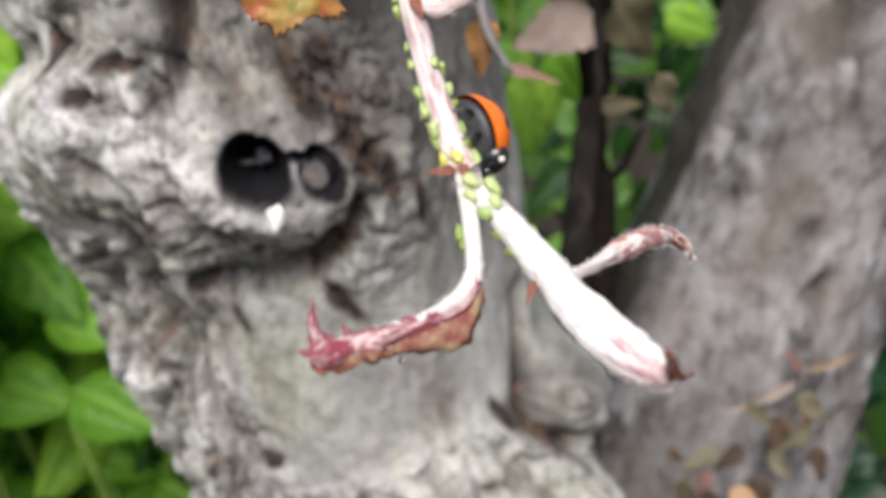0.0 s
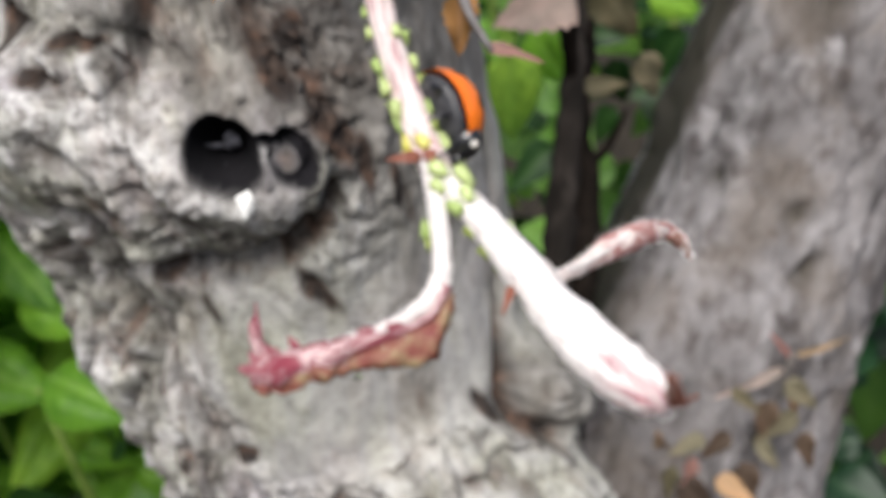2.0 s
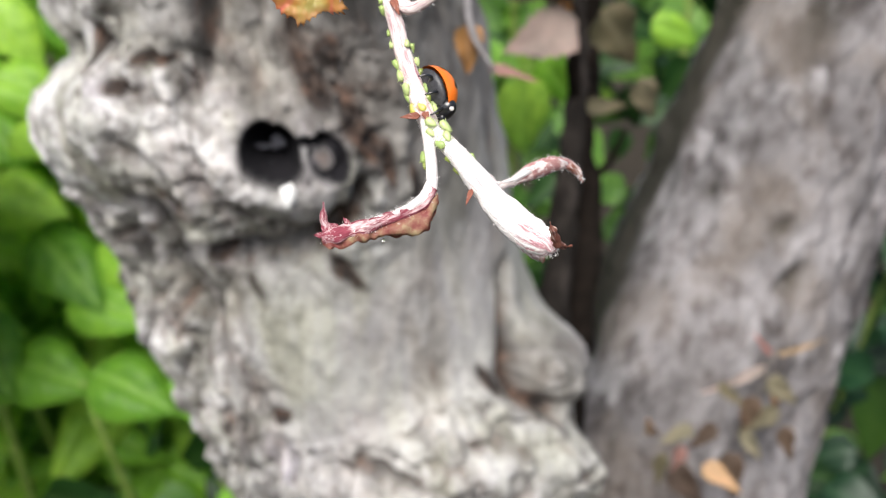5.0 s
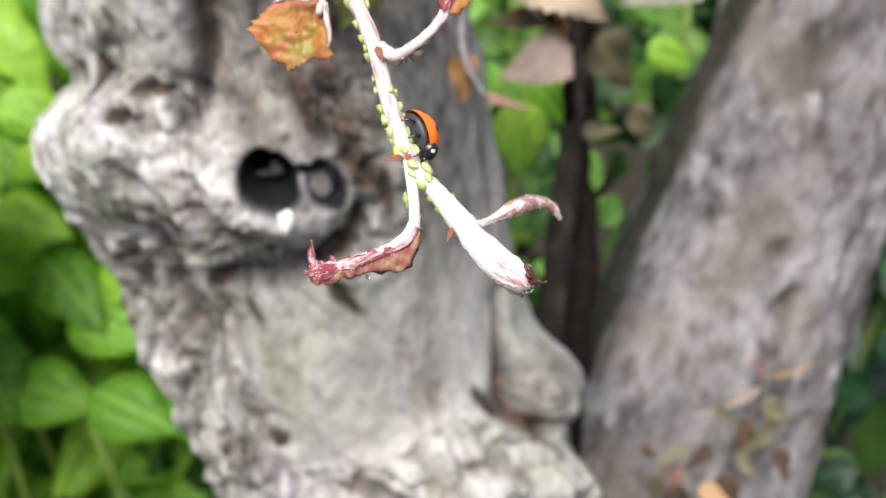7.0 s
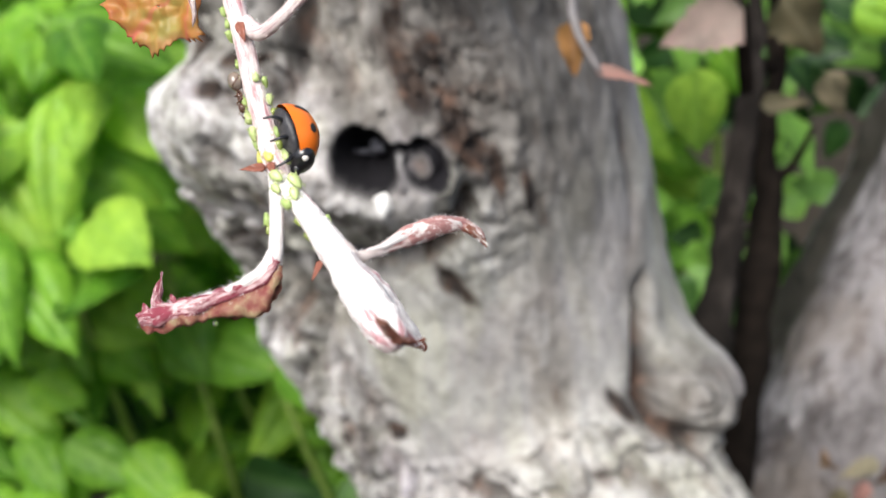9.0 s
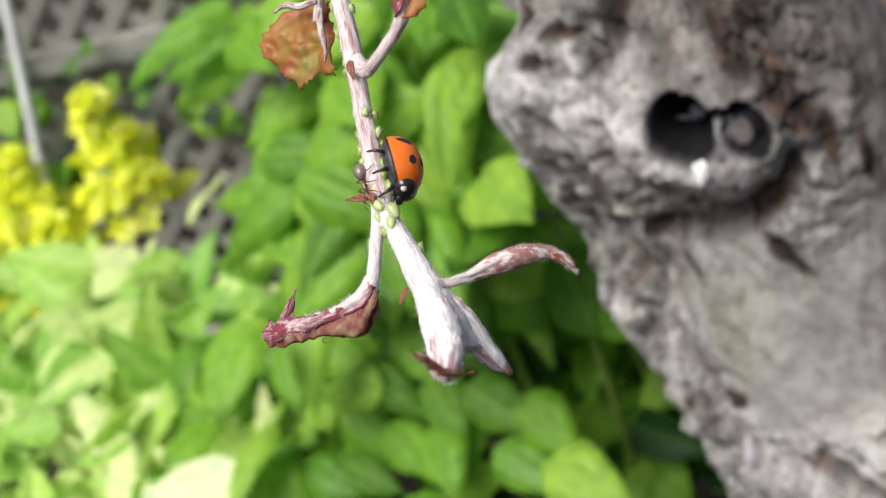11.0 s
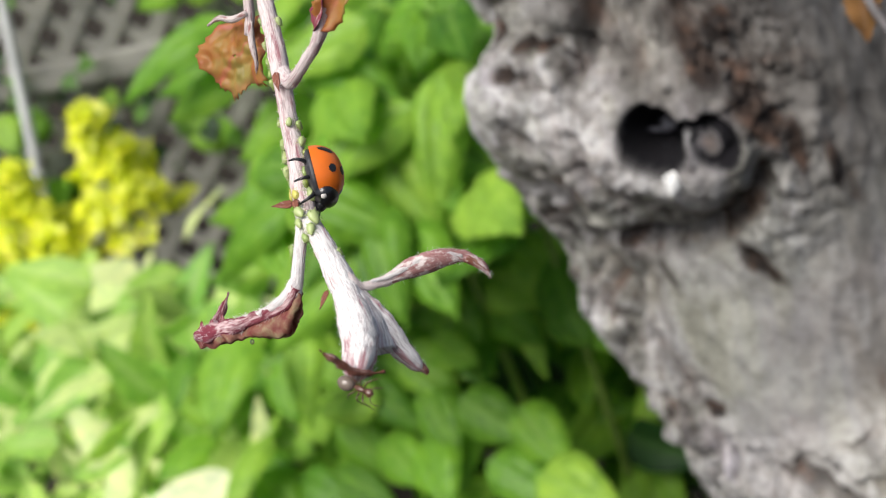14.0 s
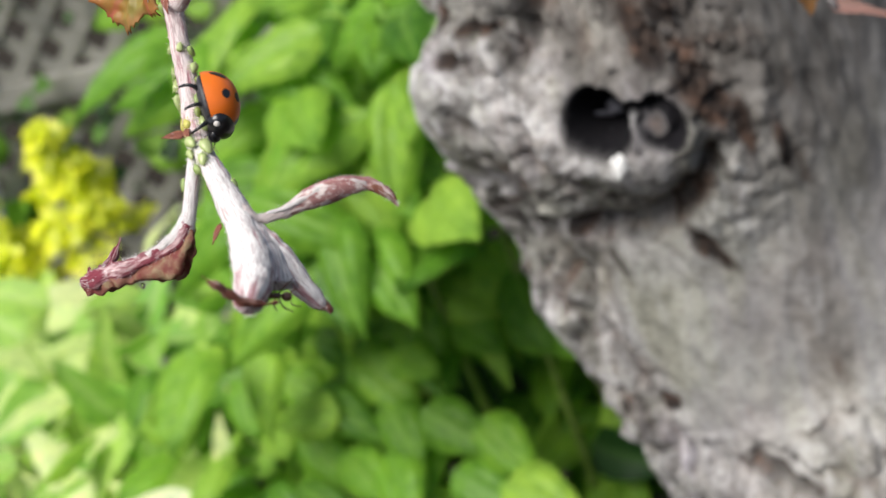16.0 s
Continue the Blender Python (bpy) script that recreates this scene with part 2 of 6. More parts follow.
def piece(name, me, mat, parent, label="", m=None):
    if mat and not me.materials:
        me.materials.append(mat)
    ob = new(name, me)
    if m is not None:
        ob.matrix_basis = m
    ob.parent = parent
    if label:
        tagged(ob, label)
    return ob


def grid_mesh(name, co, closed=False, attrs=None):
    """A sheet from an array of rows x columns x 3, closed round the columns if asked."""
    r, c = co.shape[:2]
    i = np.arange(r * c).reshape(r, c)
    if closed:
        j = np.concatenate([i, i[:, :1]], 1)
    else:
        j = i
    q = np.stack([j[:-1, :-1], j[:-1, 1:], j[1:, 1:], j[1:, :-1]], -1).reshape(-1, 4)
    me = bpy.data.meshes.new(name)
    me.from_pydata(co.reshape(-1, 3).tolist(), [], q.tolist())
    me.polygons.foreach_set("use_smooth", np.ones(len(me.polygons), dtype=bool))
    for key, v in (attrs or {}).items():
        a = me.attributes.new(key, "FLOAT", "POINT")
        a.data.foreach_set("value", v.astype(np.float32).ravel())
    me.update()
    return me


def smooth_path(pts, steps=6):
    """A Catmull-Rom path through the points."""
    p = [np.array(q, float) for q in pts]
    p = [2 * p[0] - p[1]] + p + [2 * p[-1] - p[-2]]
    out = []
    for a, b, c, d in zip(p, p[1:], p[2:], p[3:]):
        for k in range(steps):
            t = k / steps
            out.append(0.5 * (2 * b + (c - a) * t + (2 * a - 5 * b + 4 * c - d) * t * t + (3 * b - a - 3 * c + d) * t ** 3))
    out.append(p[-2])
    return np.array(out)


def frames_along(path):
    t = np.gradient(path, axis=0)
    t /= np.linalg.norm(t, axis=1)[:, None] + 1e-12
    u = np.cross(t[0], (0.0, 1.0, 0.05))
    u /= np.linalg.norm(u)
    us = []
    for d in t:
        u = u - d * (u @ d)
        u /= np.linalg.norm(u)
        us.append(u.copy())
    us = np.array(us)
    return t, us, np.cross(t, us)


def tube_mesh(name, pts, radii, seg=10, steps=5, rough=0.0, freq=400.0, flat=1.0):
    """A tapered tube with closed ends, uneven by rough metres."""
    path = smooth_path(pts, steps)
    rad = smooth_path([(r, 0, 0) for r in radii], steps)[:, 0]
    _, u, v = frames_along(path)
    a = np.linspace(0, 2 * math.pi, seg, endpoint=False)
    ring = np.cos(a)[None, :, None] * u[:, None] + flat * np.sin(a)[None, :, None] * v[:, None]
    co = path[:, None] + ring * rad[:, None, None]
    if rough:
        for i in range(co.shape[0]):
            for j in range(seg):
                n = noise.fractal(Vector(co[i, j]) * freq, 0.8, 2.1, 3)
                co[i, j] += ring[i, j] * n * rough
    r = co.shape[0]
    i = np.arange(r * seg).reshape(r, seg)
    j = np.concatenate([i, i[:, :1]], 1)
    q = np.stack([j[:-1, :-1], j[:-1, 1:], j[1:, 1:], j[1:, :-1]], -1).reshape(-1, 4).tolist()
    verts = co.reshape(-1, 3).tolist() + [path[0].tolist(), path[-1].tolist()]
    n0, n1 = r * seg, r * seg + 1
    for k in range(seg):
        q.append((i[0, (k + 1) % seg], i[0, k], n0))
        q.append((i[-1, k], i[-1, (k + 1) % seg], n1))
    me = bpy.data.meshes.new(name)
    me.from_pydata(verts, [], q)
    me.polygons.foreach_set("use_smooth", np.ones(len(me.polygons), dtype=bool))
    run = np.concatenate([[0], np.cumsum(np.linalg.norm(np.diff(path, axis=0), axis=1))]) * 1000
    for key, v, end in (("around_x", np.tile(np.cos(a), r), 0.0), ("around_y", np.tile(np.sin(a), r), 0.0), ("along", np.repeat(run, seg), run[-1])):
        at = me.attributes.new(key, "FLOAT", "POINT")
        at.data.foreach_set("value", np.concatenate([v, [0.0, end]]).astype(np.float32))
    me.update()
    return me


def leaf_mesh(name, length, width, droop=0.2, fold=0.15, wave=0.0, teeth=0, blunt=0.55, rows=11, cols=7):
    """A leaf blade along +y from its stalk, upper side +z, with a folded midrib and side veins."""
    y = np.linspace(0, 1, rows)
    half = width / 2 * np.sin(math.pi * y ** blunt) ** 0.8 * (1 - 0.25 * y)
    half[0], half[-1] = width * 0.02, width * 0.01
    if teeth:
        half *= 1 + 0.10 * np.sign(np.sin(np.arange(rows) * math.pi + 0.5))
    x = np.linspace(-1, 1, cols)
    co = np.zeros((rows, cols, 3))
    co[..., 0] = half[:, None] * x[None]
    co[..., 1] = length * y[:, None] - 0.10 * length * np.abs(x)[None] * y[:, None] * 0
    co[..., 2] = fold * np.abs(co[..., 0]) - droop * length * (y ** 2)[:, None] + wave * width * np.sin(y[:, None] * 11 + x[None] * 2) * np.abs(x)[None]
    co[..., 2] -= 0.25 * fold * (x ** 2)[None] * half[:, None]
    co[..., 2] += 0.012 * width * np.cos(y[:, None] * 40 - 6 * np.abs(x)[None])
    vein = np.clip(1 - np.abs(x) * 4.5, 0, 1)[None] * np.ones((rows, 1)) * 0.35
    return grid_mesh(name, co, False, {"vein": vein, "around_x": co[..., 0] * 900, "around_y": co[..., 2] * 900, "along": co[..., 1] * 1000})


def turned(direction, up, at):
    """The pose whose +y runs along direction and whose +z leans to up."""
    y = Vector(direction).normalized()
    z = Vector(up) - y * Vector(up).dot(y)
    z.normalize()
    x = y.cross(z)
    m = Matrix((x, y, z)).transposed().to_4x4()
    m.translation = at
    return m


def thing(name, label, category, group="", kind="", at=(0, 0, 0)):
    ob = new(name)
    ob.location = at
    ob.empty_display_size = 0.02
    return tagged(ob, label, category, group, kind)


def gauss(s, z, s0, z0, a, b, turn=0.0):
    c, d = math.cos(turn), math.sin(turn)
    p, q = (s - s0) * c + (z - z0) * d, -(s - s0) * d + (z - z0) * c
    return np.exp(-0.5 * ((p / a) ** 2 + (q / b) ** 2))


def near_line(s, z, pts):
    """The distance to a polyline in the unrolled surface."""
    best = np.full(s.shape, 1e9)
    for (a, b), (c, d) in zip(pts, pts[1:]):
        k = np.clip(((s - a) * (c - a) + (z - b) * (d - b)) / ((c - a) ** 2 + (d - b) ** 2), 0, 1)
        best = np.minimum(best, np.hypot(s - a - k * (c - a), z - b - k * (d - b)))
    return best


def fractal(points, scale, octaves=4, stretch=1.0, seed=0.0):
    return np.array([noise.fractal(Vector((p[0] * scale + seed, p[1] * scale, p[2] * scale * stretch)), 0.7, 2.1, octaves) for p in points])


# ---- ground ----
def ground():
    n = 90
    a = np.sign(np.linspace(-1, 1, n)) * np.abs(np.linspace(-1, 1, n)) ** 3
    co = np.zeros((n, n, 3))
    co[..., 0], co[..., 1] = a[None] * 60 - 0.5, a[:, None] * 60 + 1.0
    z = fractal(co.reshape(-1, 3), 3.0, 3).reshape(n, n)
    co[..., 2] = -0.37 + 0.02 * np.clip(z, -1, 1)
    ob = new("ground", grid_mesh("ground", co))
    ob.data.materials.append(SOIL)
    tagged(ob, "dark crumbly garden soil under the shrubs", "ground", kind="structure")


ground()

# ---- apple tree ----
AXIS = (-0.0497, 0.3777, -0.1946, -0.0995)  # the trunk's axis at 0.9 m and its lean
SECOND = (0.2300, 0.6300, 0.345, 0.3845)


def axis_at(ax, z):
    dz = z - 0.9
    low = np.clip(0.62 - z, 0, 1)  # the foot comes back under the crown
    dz = np.where(z < 0.62, -0.28 - 0.2 * low, dz)
    return ax[0] + ax[2] * dz, ax[1] + ax[3] * dz


def cells(s, z, a, b, seed):
    """Distance to the edge between bark plates of about a by b metres, and a random tone for each plate."""
    rng = np.random.RandomState(seed)
    jit = rng.rand(97, 89, 3)
    u, v = s / a, z / b
    iu, iv = np.floor(u).astype(int), np.floor(v).astype(int)
    f1, f2, tone = np.full(s.shape, 9.0), np.full(s.shape, 9.0), np.zeros(s.shape)
    for di in (-1, 0, 1):
        for dj in (-1, 0, 1):
            c = jit[(iu + di) % 97, (iv + dj) % 89]
            q = np.hypot(iu + di + c[..., 0] - u, iv + dj + c[..., 1] - v)
            near = q < f1
            f2 = np.where(near, f1, np.minimum(f2, q))
            tone = np.where(near, c[..., 2], tone)
            f1 = np.where(near, q, f1)
    return f2 - f1, tone


def trunk_mesh():
    th = np.concatenate([np.linspace(-105, 105, 330), np.linspace(112, 248, 22)])
    z = np.concatenate([np.linspace(-0.42, 0.76, 30)[:-1], np.linspace(0.76, 1.05, 300), np.linspace(1.05, 1.75, 24)[1:]])
    T, Z = np.meshgrid(np.radians(th), z)
    S = 0.08 * T
    cx, cy = axis_at(AXIS, Z)
    r = 0.08 + 0.0333 * (Z - 0.9) + 0.05 * np.clip(0.2 - Z, 0, 1)
    ring = np.stack([np.sin(T) * 0.08, -np.cos(T) * 0.08, Z], -1).reshape(-1, 3)
    n1 = fractal(ring, 28, 4, 0.55).reshape(S.shape)
    n2 = fractal(ring, 66, 5, 0.34, 3.0).reshape(S.shape)
    n3 = fractal(ring, 240, 3, 0.7, 9.0).reshape(S.shape)
    left = 1 / (1 + np.exp((S + 0.022) / 0.006))
    up = 1 / (1 + np.exp(-(Z - 0.985) / 0.006))
    top_line = np.interp(S, [-0.02, 0.0, 0.0162, 0.0283, 0.0412, 0.0576, 0.075, 0.09, 0.12], [0.823, 0.8285, 0.832, 0.840, 0.8455, 0.8425, 0.832, 0.822, 0.812])
    rough = 0.13 + 0.8 * gauss(S, Z, 0.104, 0.832, 0.022, 0.022) + 0.75 * (Z < top_line) + 1.3 * left * (Z < 0.93) + 1.0 * gauss(S, Z, 0.0, 0.955, 0.045, 0.035) + 0.6 * up
    d = (0.0018 + 0.0017 * np.clip(rough, 0, 1)) * n1 + 0.0028 * n2 * rough + 0.0004 * n3 * rough
    # vertical ridges of the shaggy side
    d += (0.0022 * (Z < 0.93) + 0.0016 * up) * left * np.sin((S + 0.010 * n1) * 520)
    # the neck over the callus: a proud strip beside a crack, hollow on the crack's other side
    split = -0.001 + 0.25 * (Z - 1.0015)
    d -= 0.005 * gauss(S, Z, -0.045, 0.885, 0.016, 0.03)
    d += up * (S < split) * 0.0011 * np.sin((S + 0.005 * n1) * 780)
    d -= up * (0.006 + 0.007 / (1 + np.exp(-(S - split) / 0.0012)) / (1 + np.exp((S - 0.052) / 0.006)))
    grain = d.copy()
    # callus lip round the knothole, the stubs beside it
    rr = np.hypot((S - 0.0125) / 0.0230, (Z - 0.9610) / 0.0230) + 0.05 * n1
    d += np.clip(0.0120 + 0.42 * (0.962 - Z), 0.0035, 0.0125) / (1 + rr ** 5) - 0.0035 * np.exp(-(rr / 0.55) ** 2)
    lip = near_line(S, Z, [(0.0090, 0.9665), (0.0215, 0.9660)])
    fold = np.exp(-0.5 * ((lip - 0.0125 + 0.0030 * n1 + 0.0016 * n2) / 0.0010) ** 2) * np.clip(0.1 + 1.6 * n1, 0, 0.8)
    d -= 0.0018 * fold
    d += 0.008 * gauss(S, Z, -0.03, 0.955, 0.018, 0.018)
    # the stub at the side: its profile from the notch under the neck down the shaggy flank
    slant = Z - 0.33 * (np.clip(S, -0.11, -0.02) + 0.085) * np.clip((Z - 0.925) / 0.02, 0, 1)
    side_d = np.interp(slant, [0.77, 0.815, 0.845, 0.862, 0.880, 0.897, 0.906, 0.914, 0.926, 0.935, 0.947, 0.958, 0.966, 0.971, 0.975, 0.985, 1.0, 1.02, 1.1],
                       [0.003, 0.0035, 0.0035, 0.0060, 0.0060, -0.001, -0.0015, 0.001, 0.0065, 0.0110, 0.0120, 0.0100, 0.0050, -0.003, -0.0095, -0.0110, -0.0120, -0.015, -0.019])
    w = 1 / (1 + np.exp((S + 0.050 - 0.012 * np.clip((0.92 - Z) / 0.02, 0, 1)) / 0.0065))
    shelf = np.interp(slant, [0.920, 0.930, 0.955, 0.972, 0.978, 0.986], [0, 0.006, 0.010, 0.009, 0.0, 0.0]) / (1 + np.exp((S + 0.026) / 0.004)) * (1 - w)
    d = d + shelf + w * (side_d - (d - grain) - np.where(up > 0.5, -0.006 * up, 0))
    # its cut face, a flat oval with a rim, and dents
    oval = np.hypot((S + 0.083) / 0.0085, (Z - 0.953) / 0.0135) + 0.10 * n1
    d += -0.0022 * np.exp(-0.5 * ((oval - 0.72) / 0.09) ** 2) + 0.0014 * np.exp(-0.5 * ((oval - 1.0) / 0.10) ** 2)
    for s0, z0, a, b, deep in ((-0.0365, 0.9935, 0.0040, 0.0045, 0.010), (-0.0275, 0.9790, 0.0026, 0.0022, 0.003), (-0.0330, 0.9640, 0.0022, 0.0038, 0.0025), (-0.0560, 0.9500, 0.0018, 0.0035, 0.0012),
                               (-0.0230, 0.9460, 0.0016, 0.0070, 0.003), (-0.0420, 0.9420, 0.0024, 0.0016, 0.0012), (-0.0150, 0.9320, 0.0030, 0.0020, 0.0025), (-0.0600, 0.9650, 0.0030, 0.0025, 0.002)):
        g = gauss(S + 0.002 * n1, Z + 0.002 * n2, s0, z0, a, b)
        d -= deep * g
        fold = np.maximum(fold, np.clip(1.3 * g - 0.2, 0, 1))
    # burls low on the trunk, with a fold round the side one
    side = np.hypot((S - 0.099) / 1.2, Z - 0.837) + 0.0012 * n2
    d += 0.010 * gauss(S, Z, 0.104, 0.825, 0.02, 0.025) + 0.019 / (1 + (side / 0.0165) ** 4)
    top = top_line + 0.0025 * n1 + 0.0015 * n2
    swell = np.clip((S + 0.008) / 0.02, 0, 1) * np.clip((0.104 - S) / 0.02, 0, 1)
    d += swell * (0.016 / (1 + np.exp((Z - top + 0.006) / 0.0048)) + 0.009 / (1 + np.exp((Z - top + 0.0190 + 0.004 * n1) / 0.0030))) * np.clip((Z - 0.70) / 0.08, 0, 1)
    d += 0.012 * gauss(S, Z, 0.0, 0.800, 0.02, 0.013)
    d += 0.004 * gauss(S, Z, 0.075, 0.815, 0.012, 0.010)
    crease = np.exp(-0.5 * (near_line(S, Z, [(0.0925, 0.885), (0.0880, 0.8714), (0.0812, 0.855), (0.0765, 0.845), (0.0755, 0.834), (0.083, 0.826)]) / (0.0030 + 0.0016 * n1)) ** 2) * np.clip(0.75 + 1.2 * n2, 0.3, 1)
    d += 0.011 * gauss(S, Z, 0.088, 0.793, 0.02, 0.016) - 0.011 * crease
    eye = np.hypot((S - 0.0880) / 1.2, Z - 0.8435) + 0.0010 * n2
    d -= 0.0020 * np.exp(-0.5 * ((eye - 0.0042) / 0.0009) ** 2) + 0.0017 * np.exp(-0.5 * ((eye - 0.0085) / 0.0011) ** 2)
    d += (0.0018 * n3 + 0.0018 * n2) * gauss(S, Z, 0.0125, 0.958, 0.026, 0.024) * np.clip(rr * 2 - 0.9, 0, 1)
    # folds, dents and the burl's crease get their shade as colour
    inner_shade, rot_shade = np.clip(0.6 * fold + 1.0 * crease, 0, 0.95), np.zeros(S.shape)
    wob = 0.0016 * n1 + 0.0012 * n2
    # furrow under the callus: brown bark and its shade, painted along and below it
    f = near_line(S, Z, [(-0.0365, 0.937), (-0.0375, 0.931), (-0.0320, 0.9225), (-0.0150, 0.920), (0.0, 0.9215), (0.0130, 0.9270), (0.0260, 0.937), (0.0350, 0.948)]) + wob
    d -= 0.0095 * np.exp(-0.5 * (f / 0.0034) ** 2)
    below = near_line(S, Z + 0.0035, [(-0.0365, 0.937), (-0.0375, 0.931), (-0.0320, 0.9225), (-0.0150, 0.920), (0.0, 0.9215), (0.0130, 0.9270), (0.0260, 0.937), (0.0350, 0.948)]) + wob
    inner_shade = np.maximum(inner_shade, 0.97 * np.exp(-0.5 * (np.minimum(np.abs(f), np.abs(below)) / 0.0034) ** 4) * np.clip(1.0 + 1.2 * n2, 0.6, 1))
    # cracks, brown bark and their shade put into the colour
    for pts, w, deep in (([(0.0075, 1.05), (0.0035, 1.02), (-0.0008, 1.0030), (-0.0030, 0.9950), (-0.0055, 0.9880), (-0.0095, 0.9810)], 0.0024, 0.012),
                         ([(-0.030, 0.955), (-0.024, 0.944), (-0.026, 0.934)], 0.0013, 0.004),
                         ([(-0.0440, 0.8900), (-0.0375, 0.8790), (-0.0335, 0.8700), (-0.0340, 0.8590), (-0.0325, 0.8500)], 0.0026, 0.009),
                         ([(-0.0660, 0.8850), (-0.0600, 0.8790), (-0.0560, 0.8720)], 0.0022, 0.007),
                         ([(-0.0375, 0.9280), (-0.0500, 0.9230), (-0.0680, 0.9150)], 0.0018, 0.005),
                         ([(0.0285, 0.9960), (0.0330, 0.9850), (0.0380, 0.9760), (0.0412, 0.9650)], 0.0026, 0.004),
                         ([(0.0605, 0.9650), (0.0608, 0.9550), (0.0595, 0.9440)], 0.0014, 0.003),
                         ([(0.0020, 0.8225), (0.0140, 0.8235), (0.0240, 0.8205)], 0.0022, 0.006),
                         ([(0.0450, 0.8300), (0.0560, 0.8260), (0.0660, 0.8180)], 0.0018, 0.006),
                         ([(-0.0505, 0.8900), (-0.0560, 0.8820), (-0.0611, 0.8740)], 0.0022, 0.007),
                         ([(-0.0490, 0.8300), (-0.0527, 0.8164), (-0.0540, 0.8000)], 0.0020, 0.007),
                         ([(-0.0332, 0.8483), (-0.0345, 0.8380), (-0.0363, 0.8250)], 0.0016, 0.005),
                         ([(-0.0660, 0.8850), (-0.0625, 0.8770), (-0.0575, 0.8700)], 0.0020, 0.005),
                         ([(-0.0480, 0.9050), (-0.0500, 0.8900), (-0.0470, 0.8720), (-0.0490, 0.8550)], 0.0015, 0.005),
                         ([(0.1020, 0.9500), (0.0990, 0.9250), (0.0905, 0.9020), (0.0885, 0.8850)], 0.0018, 0.004)):
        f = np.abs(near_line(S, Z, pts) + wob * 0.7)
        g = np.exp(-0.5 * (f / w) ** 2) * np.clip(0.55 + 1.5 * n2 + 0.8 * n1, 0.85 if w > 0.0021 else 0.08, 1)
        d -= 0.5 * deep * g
        inner_shade = np.maximum(inner_shade, 0.95 * g)
    # torn fissures that show the red inner bark: place, half sizes, lean, depth
    wob = 0.0026 * n1 + 0.0022 * n2
    for s0, z0, a, b, lean, deep in ((-0.0125, 0.9030, 0.0028, 0.0040, 0, 0.005), (-0.0455, 0.9925, 0.0026, 0.0040, 0, 0.012), (-0.0400, 0.8740, 0.0028, 0.0052, 0.2, 0.004), (-0.0290, 0.9838, 0.0026, 0.0018, 0, 0.004), (-0.0172, 0.9937, 0.0030, 0.0012, 0, 0.004), (-0.0375, 0.8800, 0.0020, 0.0065, 0.35, 0.005),
                                     (-0.0212, 0.8413, 0.0028, 0.0022, 0, 0.006), (0.0218, 0.9108, 0.0018, 0.0060, 0.35, 0.005), (0.0275, 0.9855, 0.0024, 0.0060, 0.4, 0.004), (0.0400, 0.9672, 0.0026, 0.0060, 0.2, 0.004),
                                     (0.0466, 0.9550, 0.0012, 0.0055, 0, 0.003),
                                     (0.0280, 1.0000, 0.0018, 0.0075, -0.3, 0.003), (0.0680, 0.8470, 0.0020, 0.0050, 0.5, 0.003),
                                     (-0.0660, 0.9850, 0.0045, 0.0042, 0, 0.014),
                                     (0.0560, 0.9350, 0.0012, 0.0090, 0.1, 0.003),
                                     (0.0380, 0.9900, 0.0030, 0.0040, 0.5, 0.004), (0.0300, 0.8050, 0.0080, 0.0020, 0.1, 0.004),
                                     (-0.0420, 0.9000, 0.0022, 0.0060, 0.3, 0.006), (-0.0480, 0.8700, 0.0024, 0.0060, 0.3, 0.006)):
        g = gauss(S + wob, Z + 0.5 * wob, s0, z0, 1.5 * a, 1.4 * b, lean)
        g = g * np.clip(0.90 + 1.4 * n2 + 0.5 * n1, 0.40, 1)
        d -= 0.3 * deep * np.clip(g * 1.5, 0, 1)
        inner_shade = np.maximum(inner_shade, np.clip(g * 2.6 - 0.45, 0, 0.95))
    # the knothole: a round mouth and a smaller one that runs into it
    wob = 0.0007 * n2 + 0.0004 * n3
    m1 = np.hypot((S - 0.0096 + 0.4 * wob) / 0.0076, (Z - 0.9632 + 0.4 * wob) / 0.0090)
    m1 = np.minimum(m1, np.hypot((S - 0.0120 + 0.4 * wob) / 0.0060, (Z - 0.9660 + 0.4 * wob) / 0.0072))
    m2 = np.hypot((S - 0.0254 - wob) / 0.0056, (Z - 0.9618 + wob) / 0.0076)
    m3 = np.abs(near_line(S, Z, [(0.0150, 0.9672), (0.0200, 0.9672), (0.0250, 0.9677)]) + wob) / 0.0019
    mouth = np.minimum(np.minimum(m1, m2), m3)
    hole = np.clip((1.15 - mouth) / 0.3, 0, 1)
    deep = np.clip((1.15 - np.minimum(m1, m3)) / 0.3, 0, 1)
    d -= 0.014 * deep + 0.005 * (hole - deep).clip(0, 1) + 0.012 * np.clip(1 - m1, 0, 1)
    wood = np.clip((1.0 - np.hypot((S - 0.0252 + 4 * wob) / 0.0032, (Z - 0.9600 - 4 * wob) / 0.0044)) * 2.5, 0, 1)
    # the hole's shade is painted over its walls, with the rotten wood
    rot_shade = np.clip(np.maximum(np.clip((1.30 - np.minimum(m1, m3)) / 0.2, 0, 1), np.clip((1.26 - m2) / 0.25, 0, 1) * (1 - 0.75 * wood) * np.clip(0.65 + 1.6 * n2 + 0.7 * np.clip((Z - 0.9618) / 0.003, 0, 1) + 0.5 * np.clip((0.0245 - S) / 0.002, 0, 1), 0, 1)), 0, 1)
    inner_shade = np.maximum(inner_shade, 0.92 * np.clip(hole - deep, 0, 1))
    # plates of bark: long ones on the shaggy side, small lumps on the callus, the knob and the burls
    warp = 0.006 * n1 + 0.0015 * n2
    edge, tone = cells(S + warp, Z + 2 * warp, 0.0115, 0.036, 4)
